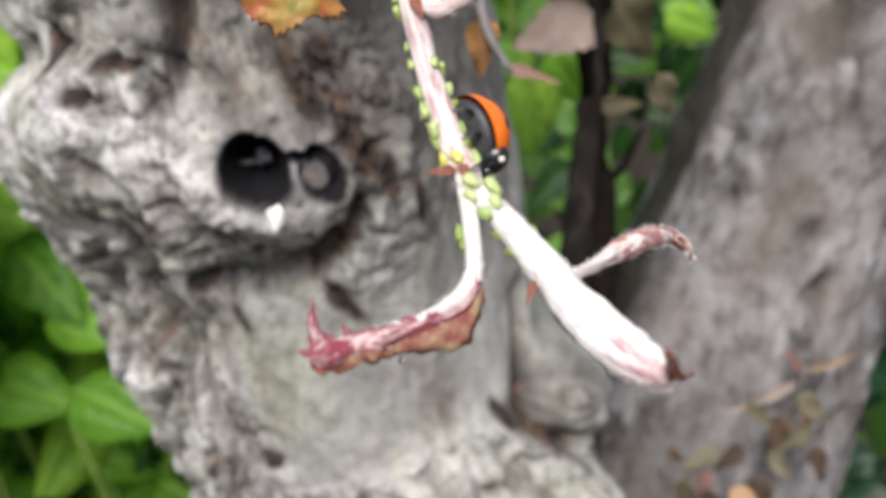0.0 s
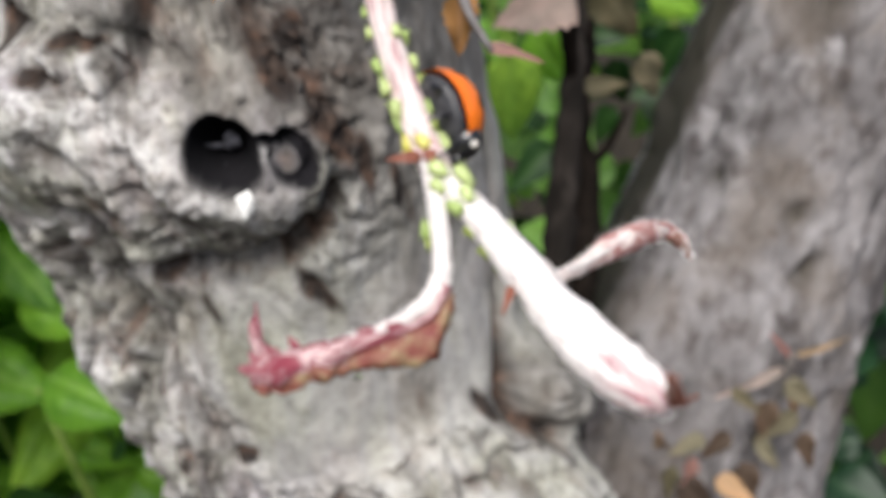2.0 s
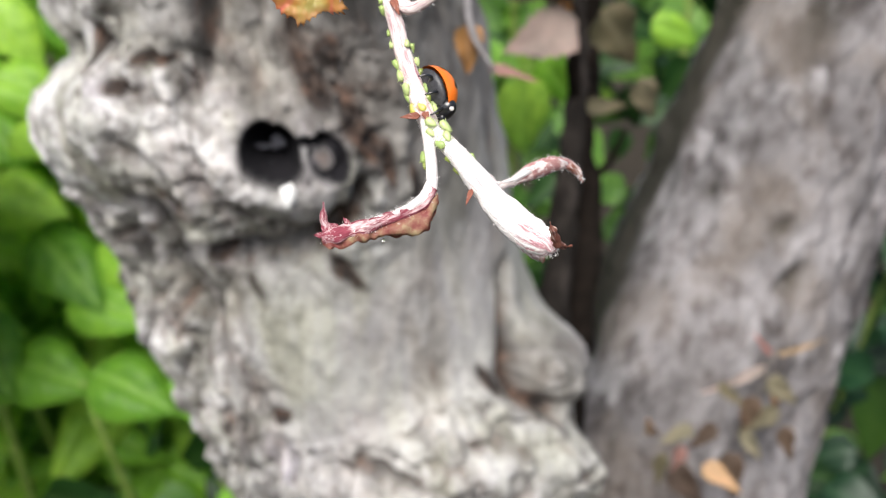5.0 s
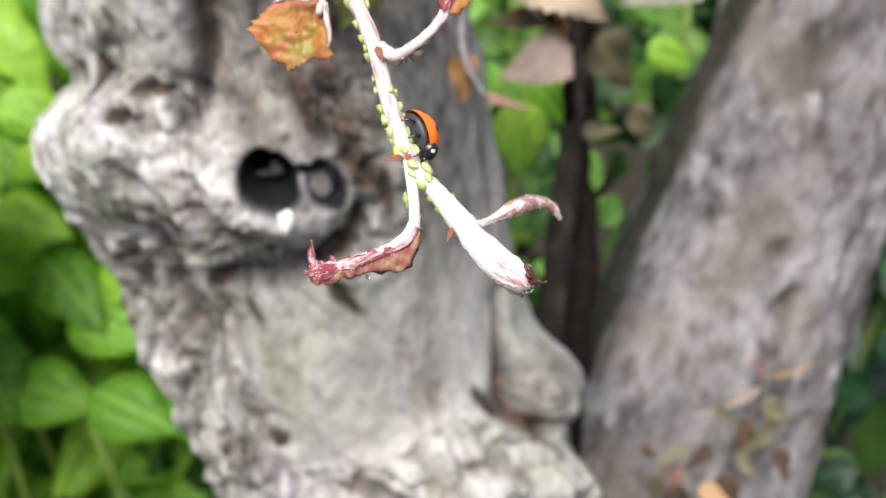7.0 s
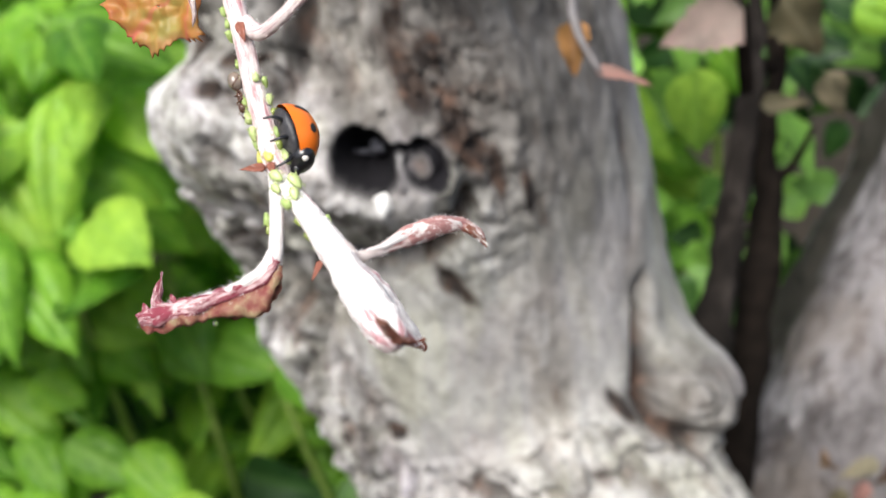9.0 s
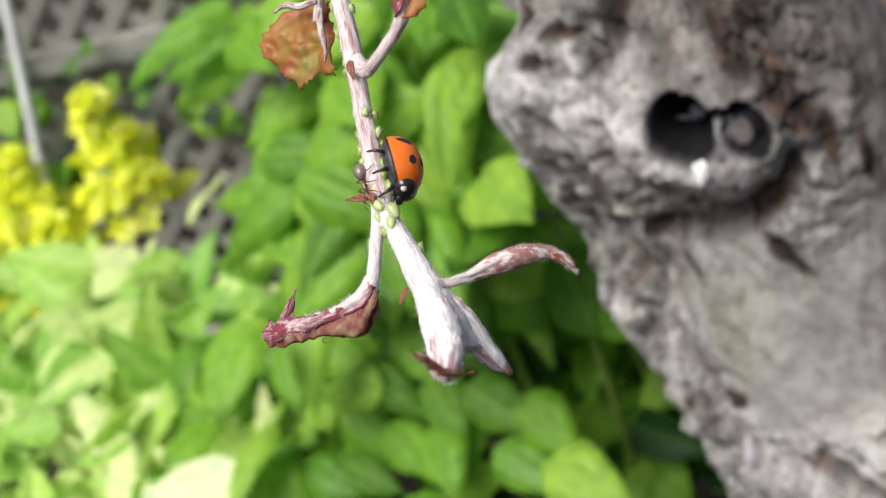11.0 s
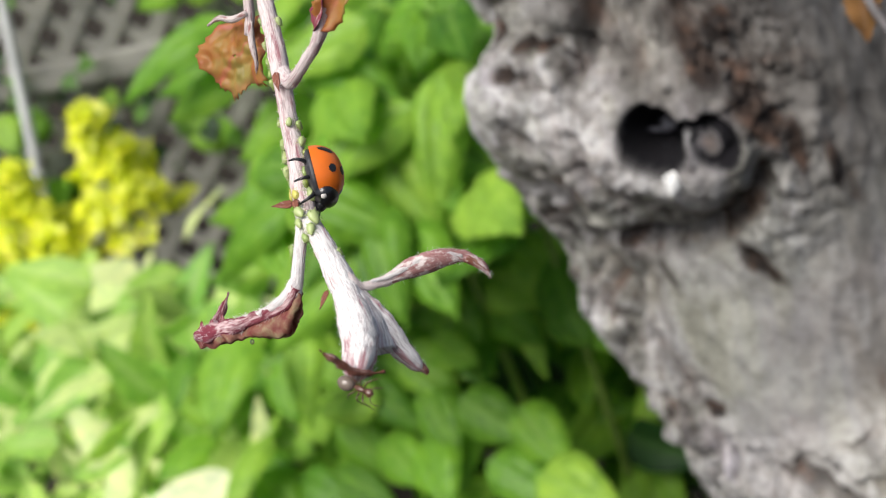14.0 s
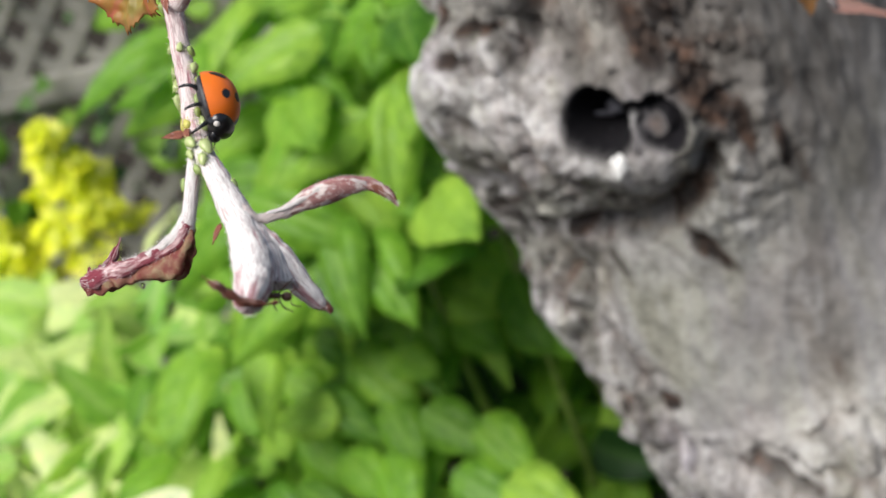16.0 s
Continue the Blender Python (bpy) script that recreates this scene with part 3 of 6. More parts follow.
    edge2, tone2 = cells(S - warp, Z + warp, 0.0125, 0.0140, 9)
    shag = left * np.clip(np.clip((0.926 - Z) / 0.01, 0, 1) + np.clip((slant - 0.978) / 0.006, 0, 1), 0, 1)
    lump = np.clip(0.5 * gauss(S, Z, -0.040, 0.955, 0.030, 0.025) + 0.9 * gauss(S, Z, 0.012, 0.940, 0.024, 0.012) + 0.9 * gauss(S, Z, 0.014, 0.988, 0.03, 0.012) 
                   + 0.9 * gauss(S, Z, 0.045, 0.806, 0.045, 0.016) + 0.7 * gauss(S, Z, 0.104, 0.832, 0.012, 0.014), 0, 1) * np.clip(rr * 2 - 1.1, 0, 1)
    gap = np.exp(-(edge / 0.20) ** 2) * np.clip(0.9 + 1.2 * n2, 0, 1)
    gap2 = np.exp(-(edge2 / 0.16) ** 2) * np.clip(0.25 + 2.2 * n1, 0, 1)
    d += shag * (0.0022 * np.clip(edge, 0, 0.7) - 0.0030 * gap + 0.0024 * (tone - 0.5)) + lump * (0.0016 * np.clip(edge2, 0, 0.8) - 0.0026 * gap2 + 0.0014 * (tone2 - 0.5))
    low = np.clip((top + 0.001 - Z) / 0.004, 0, 1) * np.clip((S + 0.010) / 0.01, 0, 1)
    edge3, tone3 = cells(S + 2 * warp, Z + 1.5 * warp, 0.019, 0.012, 21)
    gap3 = np.exp(-(edge3 / 0.15) ** 2) * np.clip(0.6 + 1.6 * n1 + 0.8 * n2, 0, 1)
    d += low * (0.0022 * np.clip(edge3, 0, 0.7) - 0.0024 * gap3 + 0.0020 * (tone3 - 0.5))
    inner_shade = np.maximum(inner_shade, 0.60 * low * gap3)
    # dark crumbled bark over the callus
    crumb = np.clip(1.5 * gauss(S, Z, 0.0300, 0.9900, 0.017, 0.011) + 0.9 * gauss(S, Z, 0.036, 1.006, 0.012, 0.010) + 0.8 * gauss(S, Z, 0.040, 0.972, 0.004, 0.010), 0, 1) * np.clip(0.75 + 1.4 * n1, 0, 1)
    edge4, tone4 = cells(S + 1.5 * warp + 0.002 * n2, Z - warp, 0.0042, 0.0056, 33)
    gap4 = np.exp(-(edge4 / 0.20) ** 2)
    d += crumb * (0.0024 * np.clip(edge4, 0, 0.7) - 0.0022 * gap4 + 0.0028 * (tone4 - 0.5) + 0.0014 * n3)
    inner_shade = np.maximum(inner_shade, crumb * np.clip(0.8 * gap4 + 0.7 * (tone4 > 0.62), 0, 0.9))
    inner_shade = np.maximum(inner_shade, np.maximum(0.70 * shag * gap, (0.55 + 0.3 * low) * lump * gap2))
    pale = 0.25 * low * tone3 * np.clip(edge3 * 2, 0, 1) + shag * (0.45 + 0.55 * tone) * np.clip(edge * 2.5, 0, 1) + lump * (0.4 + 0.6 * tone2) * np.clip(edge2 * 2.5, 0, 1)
    # weathered pits of the rough zones, their shade put into the colour
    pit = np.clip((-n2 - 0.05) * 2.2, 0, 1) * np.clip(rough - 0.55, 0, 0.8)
    inner_shade = np.maximum(inner_shade, np.clip(0.6 * pit, 0, 0.5)) * (1 - rot_shade)
    d -= 0.0018 * pit
    lichen = np.clip(0.22 - 0.1 * (S > 0.05) + 0.8 * pale + 0.6 * left + 0.9 * gauss(S, Z, -0.04, 0.96, 0.03, 0.03) + 0.2 * swell * (S < 0.075) * np.clip((top - Z) / 0.006, 0, 1) + 0.3 * gauss(S, Z, 0.01, 0.94, 0.03, 0.03), 0, 1)
    # old bark tone; its upper right also carries painted shade from the crown
    old = np.clip(0.92 * crumb + 0.35 * low * np.clip(0.6 + 1.4 * n1, 0, 1) + 0.85 * gauss(S, Z, 0.094, 0.842, 0.014, 0.020) + up * (0.25 + 0.9 * n1) / (1 + np.exp(-(S - split) / 0.002)) + 1.3 * gauss(S, Z, 0.070, 1.01, 0.040, 0.036) + 0.75 * gauss(S, Z, 0.066, 0.962, 0.018, 0.040) + 1.0 * gauss(S, Z, 0.034, 0.996, 0.022, 0.010) * np.clip(0.7 + n2 * 2, 0, 1) + 0.9 * gauss(S, Z, 0.024, 1.012, 0.016, 0.012), 0, 0.92) * (1 - rot_shade)
    R = r + d
    co = np.stack([cx + np.sin(T) * R, cy - np.cos(T) * R, Z], -1)
    return grid_mesh("trunk", co, True, {"inner_shade": inner_shade, "rot_shade": rot_shade, "lichen": lichen, "old": old, "rough": np.clip(0.05 + 0.42 * rough + 0.25 * lump, 0, 0.9)}), (S, Z, co)


def second_trunk_mesh():
    th = np.concatenate([np.linspace(-100, 100, 190), np.linspace(108, 252, 18)])
    z = np.concatenate([np.linspace(-0.42, 0.6, 20)[:-1], np.linspace(0.6, 1.1, 230), np.linspace(1.1, 1.8, 16)[1:]])
    T, Z = np.meshgrid(np.radians(th), z)
    S = 0.07 * T
    cx, cy = axis_at(SECOND, Z)
    r = np.clip(0.0658 - 0.0874 * (Z - 0.9), 0.045, 0.095)
    ring = np.stack([np.sin(T) * 0.07, -np.cos(T) * 0.07, Z], -1).reshape(-1, 3)
    n1 = fractal(ring, 30, 4, 0.6, 20.0).reshape(S.shape)
    n2 = fractal(ring, 90, 5, 0.5, 30.0).reshape(S.shape)
    d = 0.0040 * n1 + 0.0022 * n2
    inner_shade = np.zeros(S.shape)
    for s0, z0, a, b, deep in ((-0.0085, 0.811, 0.005, 0.005, 0.005), (0.006, 0.785, 0.005, 0.007, 0.005), (-0.053, 0.820, 0.004, 0.004, 0.004), (-0.03, 0.9155, 0.010, 0.014, 0.005)):
        g = gauss(S, Z, s0, z0, a, b)
        d += 0.6 * deep * gauss(S, Z, s0, z0, a * 2, b * 2) - deep * 1.6 * g
        inner_shade = np.maximum(inner_shade, 0.75 * g)
    co = np.stack([cx + np.sin(T) * (r + d), cy - np.cos(T) * (r + d), Z], -1)
    # the shadow band of the left edge is painted together with its moss
    return grid_mesh("second_trunk", co, True, {"moss_shade": np.maximum(inner_shade, np.clip((-S - 0.078 + 0.012 * n1) / 0.012, 0, 0.97))})


def blob_mesh(name, size, rough, freq):
    bm = bmesh.new()
    bmesh.ops.create_icosphere(bm, subdivisions=2, radius=1.0)
    for v in bm.verts:
        k = 1 + rough * noise.fractal(v.co * freq + Vector(size) * 900, 0.7, 2.0, 3)
        v.co = Vector((v.co.x * size[0], v.co.y * size[1], v.co.z * size[2])) * k
    me = bpy.data.meshes.new(name)
    for f in bm.faces:
        f.smooth = True
    bm.to_mesh(me)
    bm.free()
    return me


def apple_tree():
    tree = thing("apple_tree", "old grey apple tree with two lichened trunks and a dark knothole", "tree")
    me, (S, Z, co) = trunk_mesh()
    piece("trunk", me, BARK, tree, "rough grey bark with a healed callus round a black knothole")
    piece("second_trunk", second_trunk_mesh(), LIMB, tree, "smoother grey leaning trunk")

    limb = tube_mesh("side_limb", [(0.030, 0.395, 0.74), (0.0500, 0.412, 0.80), (0.0553, 0.425, 0.8264), (0.0600, 0.448, 0.8657), (0.0650, 0.4745, 0.9086), (0.0663, 0.4955, 0.943), (0.070, 0.53, 1.0), (0.075, 0.56, 1.12)],
                     [0.012, 0.0100, 0.0085, 0.0065, 0.0050, 0.0045, 0.004, 0.004], 14, 7, 0.003, 90)
    piece("side_limb", limb, BROWN_SHADED, tree, "thin limb between the trunks, its brown darkened to the gap's shade")

    def on(s, z, sink=0.0):
        i = np.argmin((S - s) ** 2 + (Z - z) ** 2)
        p = Vector(co.reshape(-1, 3)[i])
        out = Vector((math.sin(s / 0.08), -math.cos(s / 0.08), 0))
        return p - out * sink, out

    for s, z, size, deep, mat, name, label in ((0.0124, 0.9510, (0.0028, 0.0016, 0.0038), None, WHITE, "lichen_tuft", "chalk-white tuft on the rim"),
                                               (0.0118, 0.9630, (0.0026, 0.0012, 0.0026), -0.0050, ROTTEN, "rotten_splinter", ""),
                                               (0.0068, 0.9612, (0.0040, 0.0008, 0.0008), -0.0060, ROTTEN, "rotten_splinter", ""),
                                               (0.0072, 0.9530, (0.0016, 0.0010, 0.0024), -0.0040, ROTTEN, "rotten_splinter", ""),
                                               (0.0182, 0.9575, (0.0010, 0.0012, 0.0036), None, LIMB, "lichen_tuft", "")):
        p, out = on(s, z, 0.0005)
        if deep is not None:
            cx, cy = axis_at(AXIS, z)
            p = Vector((cx, cy, z)) + out * (0.08 + 0.0333 * (z - 0.9) + deep)
        piece(name, blob_mesh(name, size, 0.9, 1.5), mat, tree, label, turned(Vector((0, 0, 1)).cross(out), (0, 0, 1), p) @ pose(0, 0, 0, 0, 0, 90))
    # small flakes of loose bark on the shaggy side, clear of the fissures
    flake = leaf_mesh("bark_flake", 0.006, 0.0032, 0.15, 0.3, 0.1, 0, 0.7, 6, 5)
    rng = random.Random(8)
    for k in range(26):
        s, z = rng.uniform(-0.085, -0.045), rng.uniform(0.80, 0.92)
        if near_line(np.array([s]), np.array([z]), [(-0.050, 0.890), (-0.040, 0.870), (-0.035, 0.850)])[0] < 0.010:
            continue
        p, out = on(s, z, 0.0006)
        piece("bark_flake", flake, BARK, tree, "", turned((rng.uniform(-0.3, 0.2), 0, rng.choice((1, -1))), out, p) @ Matrix.Scale(rng.uniform(0.6, 1.2), 4))
    return tree


apple_tree()


# ---- foliage ----
def shrub(name, label, category, leaves, stems, spread, seed):
    """A shrub of single leaves: spread(rng) gives a leaf's place, way and size."""
    rng = random.Random(seed)
    root = thing(name, label, category)
    for a, b in stems:
        mid = (Vector(a) + Vector(b)) / 2 + Vector((rng.uniform(-.04, .04), rng.uniform(-.04, .04), 0.03))
        piece("stem", tube_mesh("stem", [a, mid, b], [0.006, 0.005, 0.003], 7, 4), STALK, root)
    for k in range(spread[0]):
        at, way, up, size = spread[1](rng)
        piece("leaf", rng.choice(leaves), None, root, "", turned(way, up, at) @ Matrix.Scale(size, 4))
    return root


def leaves_of(mat, length, width, kinds=4, fold=0.2, teeth=0, wave=0.03, blunt=0.6):
    out = []
    for k in range(kinds):
        me = leaf_mesh("leaf", length * (0.9 + 0.07 * k), width * (1.05 - 0.05 * k), 0.10 + 0.08 * k, fold + 0.05 * k, wave, teeth, blunt)
        me.materials.append(mat)
        out.append(me)
    return out


def blunt_leaf(name, length, width, droop, fold, mat):
    """A broad oval leaf with a short drawn-out tip, its halves bowed, with side veins as shallow furrows."""
    rows, cols = 19, 11
    y = np.linspace(0, 1, rows)
    half = width / 2 * np.clip(np.sin(math.pi * y ** 0.66), 0, 1) ** 0.85 * (1.10 - 0.18 * y)
    half[-3] *= 0.84
    half[-2] *= 0.58
    half[0], half[-1] = width * 0.03, width * 0.015
    x = np.linspace(-1, 1, cols)
    co = np.zeros((rows, cols, 3))
    co[..., 0] = half[:, None] * x[None] * (1 + 0.025 * np.where(np.arange(rows) % 2, 1, -1))[:, None]
    co[..., 1] = length * y[:, None] + 0 * x[None]
    bow = 1.5 * fold * width * (0.62 * np.abs(x) - 0.70 * x ** 2)[None] * np.sin(math.pi * np.clip(y, 0.05, 1))[:, None]
    co[..., 2] = bow - droop * length * (y ** 2)[:, None] + 0.014 * width * np.cos(y[:, None] * 30 - 6 * np.abs(x)[None]) + 0.05 * width * np.sin(y[:, None] * 7 + 2.5 * x[None]) * np.abs(x)[None]
    vein = np.maximum(np.clip(1 - np.abs(x) * 5, 0, 1)[None] * np.ones((rows, 1)) * 0.55, 0.3 * np.clip(np.cos(y[:, None] * 30 - 6 * np.abs(x)[None]) * 3 - 2, 0, 1))
    me = grid_mesh(name, co, False, {"vein": vein})
    me.materials.append(mat)
    return me


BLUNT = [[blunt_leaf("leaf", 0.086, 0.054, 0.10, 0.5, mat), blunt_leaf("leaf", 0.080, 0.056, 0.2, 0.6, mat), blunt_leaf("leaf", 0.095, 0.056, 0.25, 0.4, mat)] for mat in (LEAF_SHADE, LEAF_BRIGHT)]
BIG = [blunt_leaf("leaf", 0.100 + 0.006 * k, 0.066 - 0.002 * k, 0.10 + 0.07 * k, 0.45 + 0.08 * k, LEAF_BRIGHT) for k in range(5)]
LIMES = leaves_of(LEAF_LIME, 0.100, 0.052)
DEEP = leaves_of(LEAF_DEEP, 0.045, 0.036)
IVY = leaves_of(LEAF_DARK, 0.045, 0.036)


def big_spread(rng):
    z = rng.uniform(0.28, 0.90)
    x = rng.uniform(-1.0, 0.0)
    y = 0.60 + 0.85 * (z - 0.45) + rng.uniform(0.0, 0.22) + 0.12 * max(0, -0.45 - x)
    if x < 0.14 - 0.95 * y and z > 0.5:
        x += 0.35
    if x > -0.46 and z < 0.54:
        z -= 0.55
        y += 0.12
    if x > -0.5:
        y += 0.10
    way = (rng.gauss(0, 0.8), -0.55 + rng.gauss(0, 0.45), -0.25 + rng.gauss(0, 0.35))
    return (x, y, z), way, (rng.gauss(0, 0.3), -0.55, 0.85 + rng.gauss(0, 0.2)), rng.uniform(0.7, 1.15)


shrub("hydrangea_shrub", "bright green broad-leaved shrub growing behind the apple tree", "shrub", BIG,
      [((-0.45, 1.05, -0.37), (-0.62, 0.85, 0.6)), ((-0.4, 1.05, -0.37), (-0.35, 0.9, 0.75)), ((-0.35, 1.0, -0.37), (-0.15, 0.85, 0.65)), ((-0.4, 1.0, -0.37), (-0.4, 0.7, 0.42))], (300, big_spread), 5)


def shingle_shrub():
    """Blunt leaves in tiers, each tier lapping over the one below."""
    rng = random.Random(41)
    root = thing("hydrangea_shrub", "broad blunt-leaved green shrub close beside the apple trunk", "shrub")
    for a, b in (((-0.30, 0.85, -0.37), (-0.30, 0.72, 0.55)), ((-0.38, 0.9, -0.37), (-0.42, 0.78, 0.70)), ((-0.24, 0.85, -0.37), (-0.20, 0.70, 0.60))):
        mid = (Vector(a) + Vector(b)) / 2 + Vector((0.02, 0.04, 0.03))
        piece("stem", tube_mesh("stem", [a, mid, b], [0.006, 0.005, 0.003], 7, 4), STALK, root)
    for tier in range(13):
        z = 0.40 + 0.040 * tier
        for k in range(11):
            x = -0.733 + 0.062 * k + 0.031 * (tier % 2) + rng.uniform(-0.012, 0.012)
            if rng.random() < (0.10 if z > 0.54 or x < -0.42 else 0.90) or x > -0.13:
                continue
            y = 0.635 + 0.85 * (z - 0.45) + 0.10 * max(0.0, -0.30 - x) + rng.uniform(-0.012, 0.022)
            way = (0.75 + rng.gauss(0, 0.35), -0.40 + rng.gauss(0, 0.15), -0.22 + rng.gauss(0, 0.20))
            m = turned(way, (0.05 + rng.gauss(0, 0.15), -0.62, 0.78), (x, y, z + rng.uniform(-0.010, 0.010)))
            # lower tiers take the leaf with shade in its colour more often
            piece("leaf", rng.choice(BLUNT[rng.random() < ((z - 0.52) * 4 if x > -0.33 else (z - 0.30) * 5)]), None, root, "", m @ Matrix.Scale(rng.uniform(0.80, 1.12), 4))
    return root


shingle_shrub()


def under_spread(rng):
    z = rng.uniform(0.02, 0.45)
    x = rng.uniform(-0.85, 0.05)
    y = 0.62 + 0.6 * (z - 0.3) + rng.uniform(0.05, 0.35)
    return (x, y, z), (rng.gauss(0, 0.8), -0.3 + rng.gauss(0, 0.4), -0.5 + rng.gauss(0, 0.4)), (rng.gauss(0, 0.5), -0.8, 0.5), rng.uniform(1.2, 2.3)


# added layer of dark leaves that makes the shrub's gaps look shaded
shrub("ground_ivy", "dark ivy added under the shrub to stand for the shade in its gaps", "ivy", IVY, [((-0.4, 0.9, -0.37), (-0.4, 0.75, 0.2)), ((-0.2, 0.9, -0.37), (-0.15, 0.7, 0.2))], (260, under_spread), 17)


def gap_spread(rng):
    u, v = rng.random(), rng.random()
    z = 0.85 - 0.26 * v + rng.uniform(-0.03, 0.03)
    at = (-0.70 + 0.22 * u, 0.75 + 0.09 * u - 0.14 * v + rng.uniform(-0.05, 0.12), z)
    return at, (rng.gauss(0, 0.8), -0.5 + rng.gauss(0, 0.4), -0.2 + rng.gauss(0, 0.3)), (rng.gauss(0, 0.2), -0.6, 0.8), rng.uniform(0.75, 1.1)


shrub("hydrangea_shrub", "slender bright green shrub close to the lattice", "shrub", BIG, [((-0.6, 1.0, -0.37), (-0.6, 0.85, 0.8)), ((-0.58, 1.0, -0.37), (-0.52, 0.88, 0.75))], (75, gap_spread), 23)


def front_spread(rng):
    u, v = rng.random(), rng.random()
    at = (-0.53 + 0.13 * u + 0.02 * v, 0.66 + 0.07 * u - 0.10 * v + rng.uniform(-0.03, 0.05), 0.86 - 0.20 * v)
    return at, (rng.gauss(0, 0.8), -0.5 + rng.gauss(0, 0.3), -0.3 + rng.gauss(0, 0.3)), (0.1 + rng.gauss(0, 0.15), -0.6, 0.8), rng.uniform(0.7, 1.0)


shrub("hydrangea_shrub", "low sunlit light green shrub before the others", "shrub", BIG, [((-0.48, 0.9, -0.37), (-0.48, 0.72, 0.7)), ((-0.45, 0.9, -0.37), (-0.40, 0.74, 0.75))], (40, front_spread), 29)


def back_spread(rng):
    z = rng.uniform(0.30, 1.0)
    x = rng.uniform(-0.95, 0.05)
    y = 0.88 + 0.70 * (z - 0.45) + rng.uniform(0.0, 0.2)
    if x < 0.18 - 0.95 * y:
        x += 0.45
    way = (rng.gauss(0, 0.8), -0.55 + rng.gauss(0, 0.45), -0.25 + rng.gauss(0, 0.35))
    return (x, y, z), way, (rng.gauss(0, 0.3), -0.55, 0.85 + rng.gauss(0, 0.2)), rng.uniform(0.8, 1.25)


shrub("hydrangea_shrub", "taller bright green shrub behind the first one", "shrub", BIG,
      [((-0.5, 1.35, -0.37), (-0.5, 1.15, 0.7)), ((-0.3, 1.35, -0.37), (-0.2, 1.15, 0.8))], (300, back_spread), 6)


def lime_spread(rng):
    z = rng.uniform(-0.02, 0.43)
    x = rng.uniform(-1.65, -0.72)
    y = 0.50 + 1.05 * (z - 0.2) + rng.uniform(0, 0.2) + 0.35 * max(0, -1.0 - x)
    if x < -1.25:
        z -= 0.10
    way = (rng.gauss(0, 0.7), -0.3 + rng.gauss(0, 0.4), 0.25 + rng.gauss(0, 0.4))
    return (x, y, z), way, (rng.gauss(0, 0.35), -0.5, 0.9), rng.uniform(0.8, 1.5)


LIME = shrub("lime_shrub", "sunlit yellow-green leafy perennial beside the shrub", "shrub", LIMES,
      [((-1.0, 0.8, -0.37), (-0.95, 0.7, 0.33)), ((-1.2, 0.9, -0.37), (-1.25, 0.8, 0.36)), ((-1.4, 1.0, -0.37), (-1.45, 0.95, 0.35))], (420, lime_spread), 8)


PALE = leaves_of(LEAF_PALE, 0.110, 0.060, 2)
for at, way, up, size in (((-0.70, 0.56, 0.415), (-0.8, -0.5, 0.15), (0.1, -0.6, 0.8), 1.1), ((-0.64, 0.53, 0.405), (-0.5, -0.6, 0.0), (0.1, -0.6, 0.8), 1.0)):
    piece("leaf", PALE[0], None, LIME, "leaf with blown-out sunlight put into its pale colour", turned(way, up, at) @ Matrix.Scale(size, 4))


def ivy_spread(rng):
    z = rng.uniform(0.45, 1.05)
    x = rng.uniform(-0.06, 0.36)
    y = 0.74 + 0.25 * (z - 0.5) + rng.uniform(0, 0.2)
    way = (rng.gauss(0, 0.8), -0.4 + rng.gauss(0, 0.4), -0.5 + rng.gauss(0, 0.4))
    return (x, y, z), way, (rng.gauss(0, 0.5), -0.8, 0.5), rng.uniform(0.6, 1.25)


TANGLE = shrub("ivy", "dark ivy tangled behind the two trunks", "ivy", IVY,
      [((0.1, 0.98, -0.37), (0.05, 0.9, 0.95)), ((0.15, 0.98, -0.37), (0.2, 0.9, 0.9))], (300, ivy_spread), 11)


for at, way, size in (((0.0405, 0.52, 0.9010), (0.10, -0.05, -0.95), 0.46), ((0.0500, 0.53, 0.9080), (0.50, 0.0, -0.60), 0.34), ((0.1189, 0.60, 0.9051), (0.90, 0.0, -0.35), 0.32), ((0.1050, 0.60, 0.9350), (0.60, 0.0, 0.50), 0.25)):
    piece("leaf", BIG[1], None, TANGLE, "sunlit bright green leaf", turned(way, (0.1, -0.9, 0.4), at) @ Matrix.Scale(size, 4))


def back_ivy_spread(rng):
    z = rng.uniform(0.1, 1.1)
    x = rng.uniform(-0.15, 0.75)
    y = 1.02 + 0.2 * (z - 0.5) + rng.uniform(0, 0.2)
    way = (rng.gauss(0, 0.8), -0.3 + rng.gauss(0, 0.4), -0.6 + rng.gauss(0, 0.4))
    return (x, y, z), way, (rng.gauss(0, 0.5), -0.9, 0.4), rng.uniform(1.3, 2.3)


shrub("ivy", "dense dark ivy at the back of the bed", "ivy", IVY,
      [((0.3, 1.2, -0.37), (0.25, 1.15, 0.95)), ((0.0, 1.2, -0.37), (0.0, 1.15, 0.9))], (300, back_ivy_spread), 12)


def low_spread(rng):
    z = rng.uniform(0.25, 0.75)
    x = rng.uniform(0.26, 0.62)
    y = 0.72 + 0.4 * (z - 0.5) + rng.uniform(0, 0.2)
    way = (rng.gauss(0, 0.8), -0.4 + rng.gauss(0, 0.4), -0.3 + rng.gauss(0, 0.4))
    return (x, y, z), way, (rng.gauss(0, 0.5), -0.7, 0.7), rng.uniform(0.9, 1.9)


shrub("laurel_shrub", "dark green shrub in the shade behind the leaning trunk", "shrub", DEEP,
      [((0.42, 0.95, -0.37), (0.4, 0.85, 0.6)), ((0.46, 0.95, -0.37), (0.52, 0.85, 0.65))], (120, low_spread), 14)


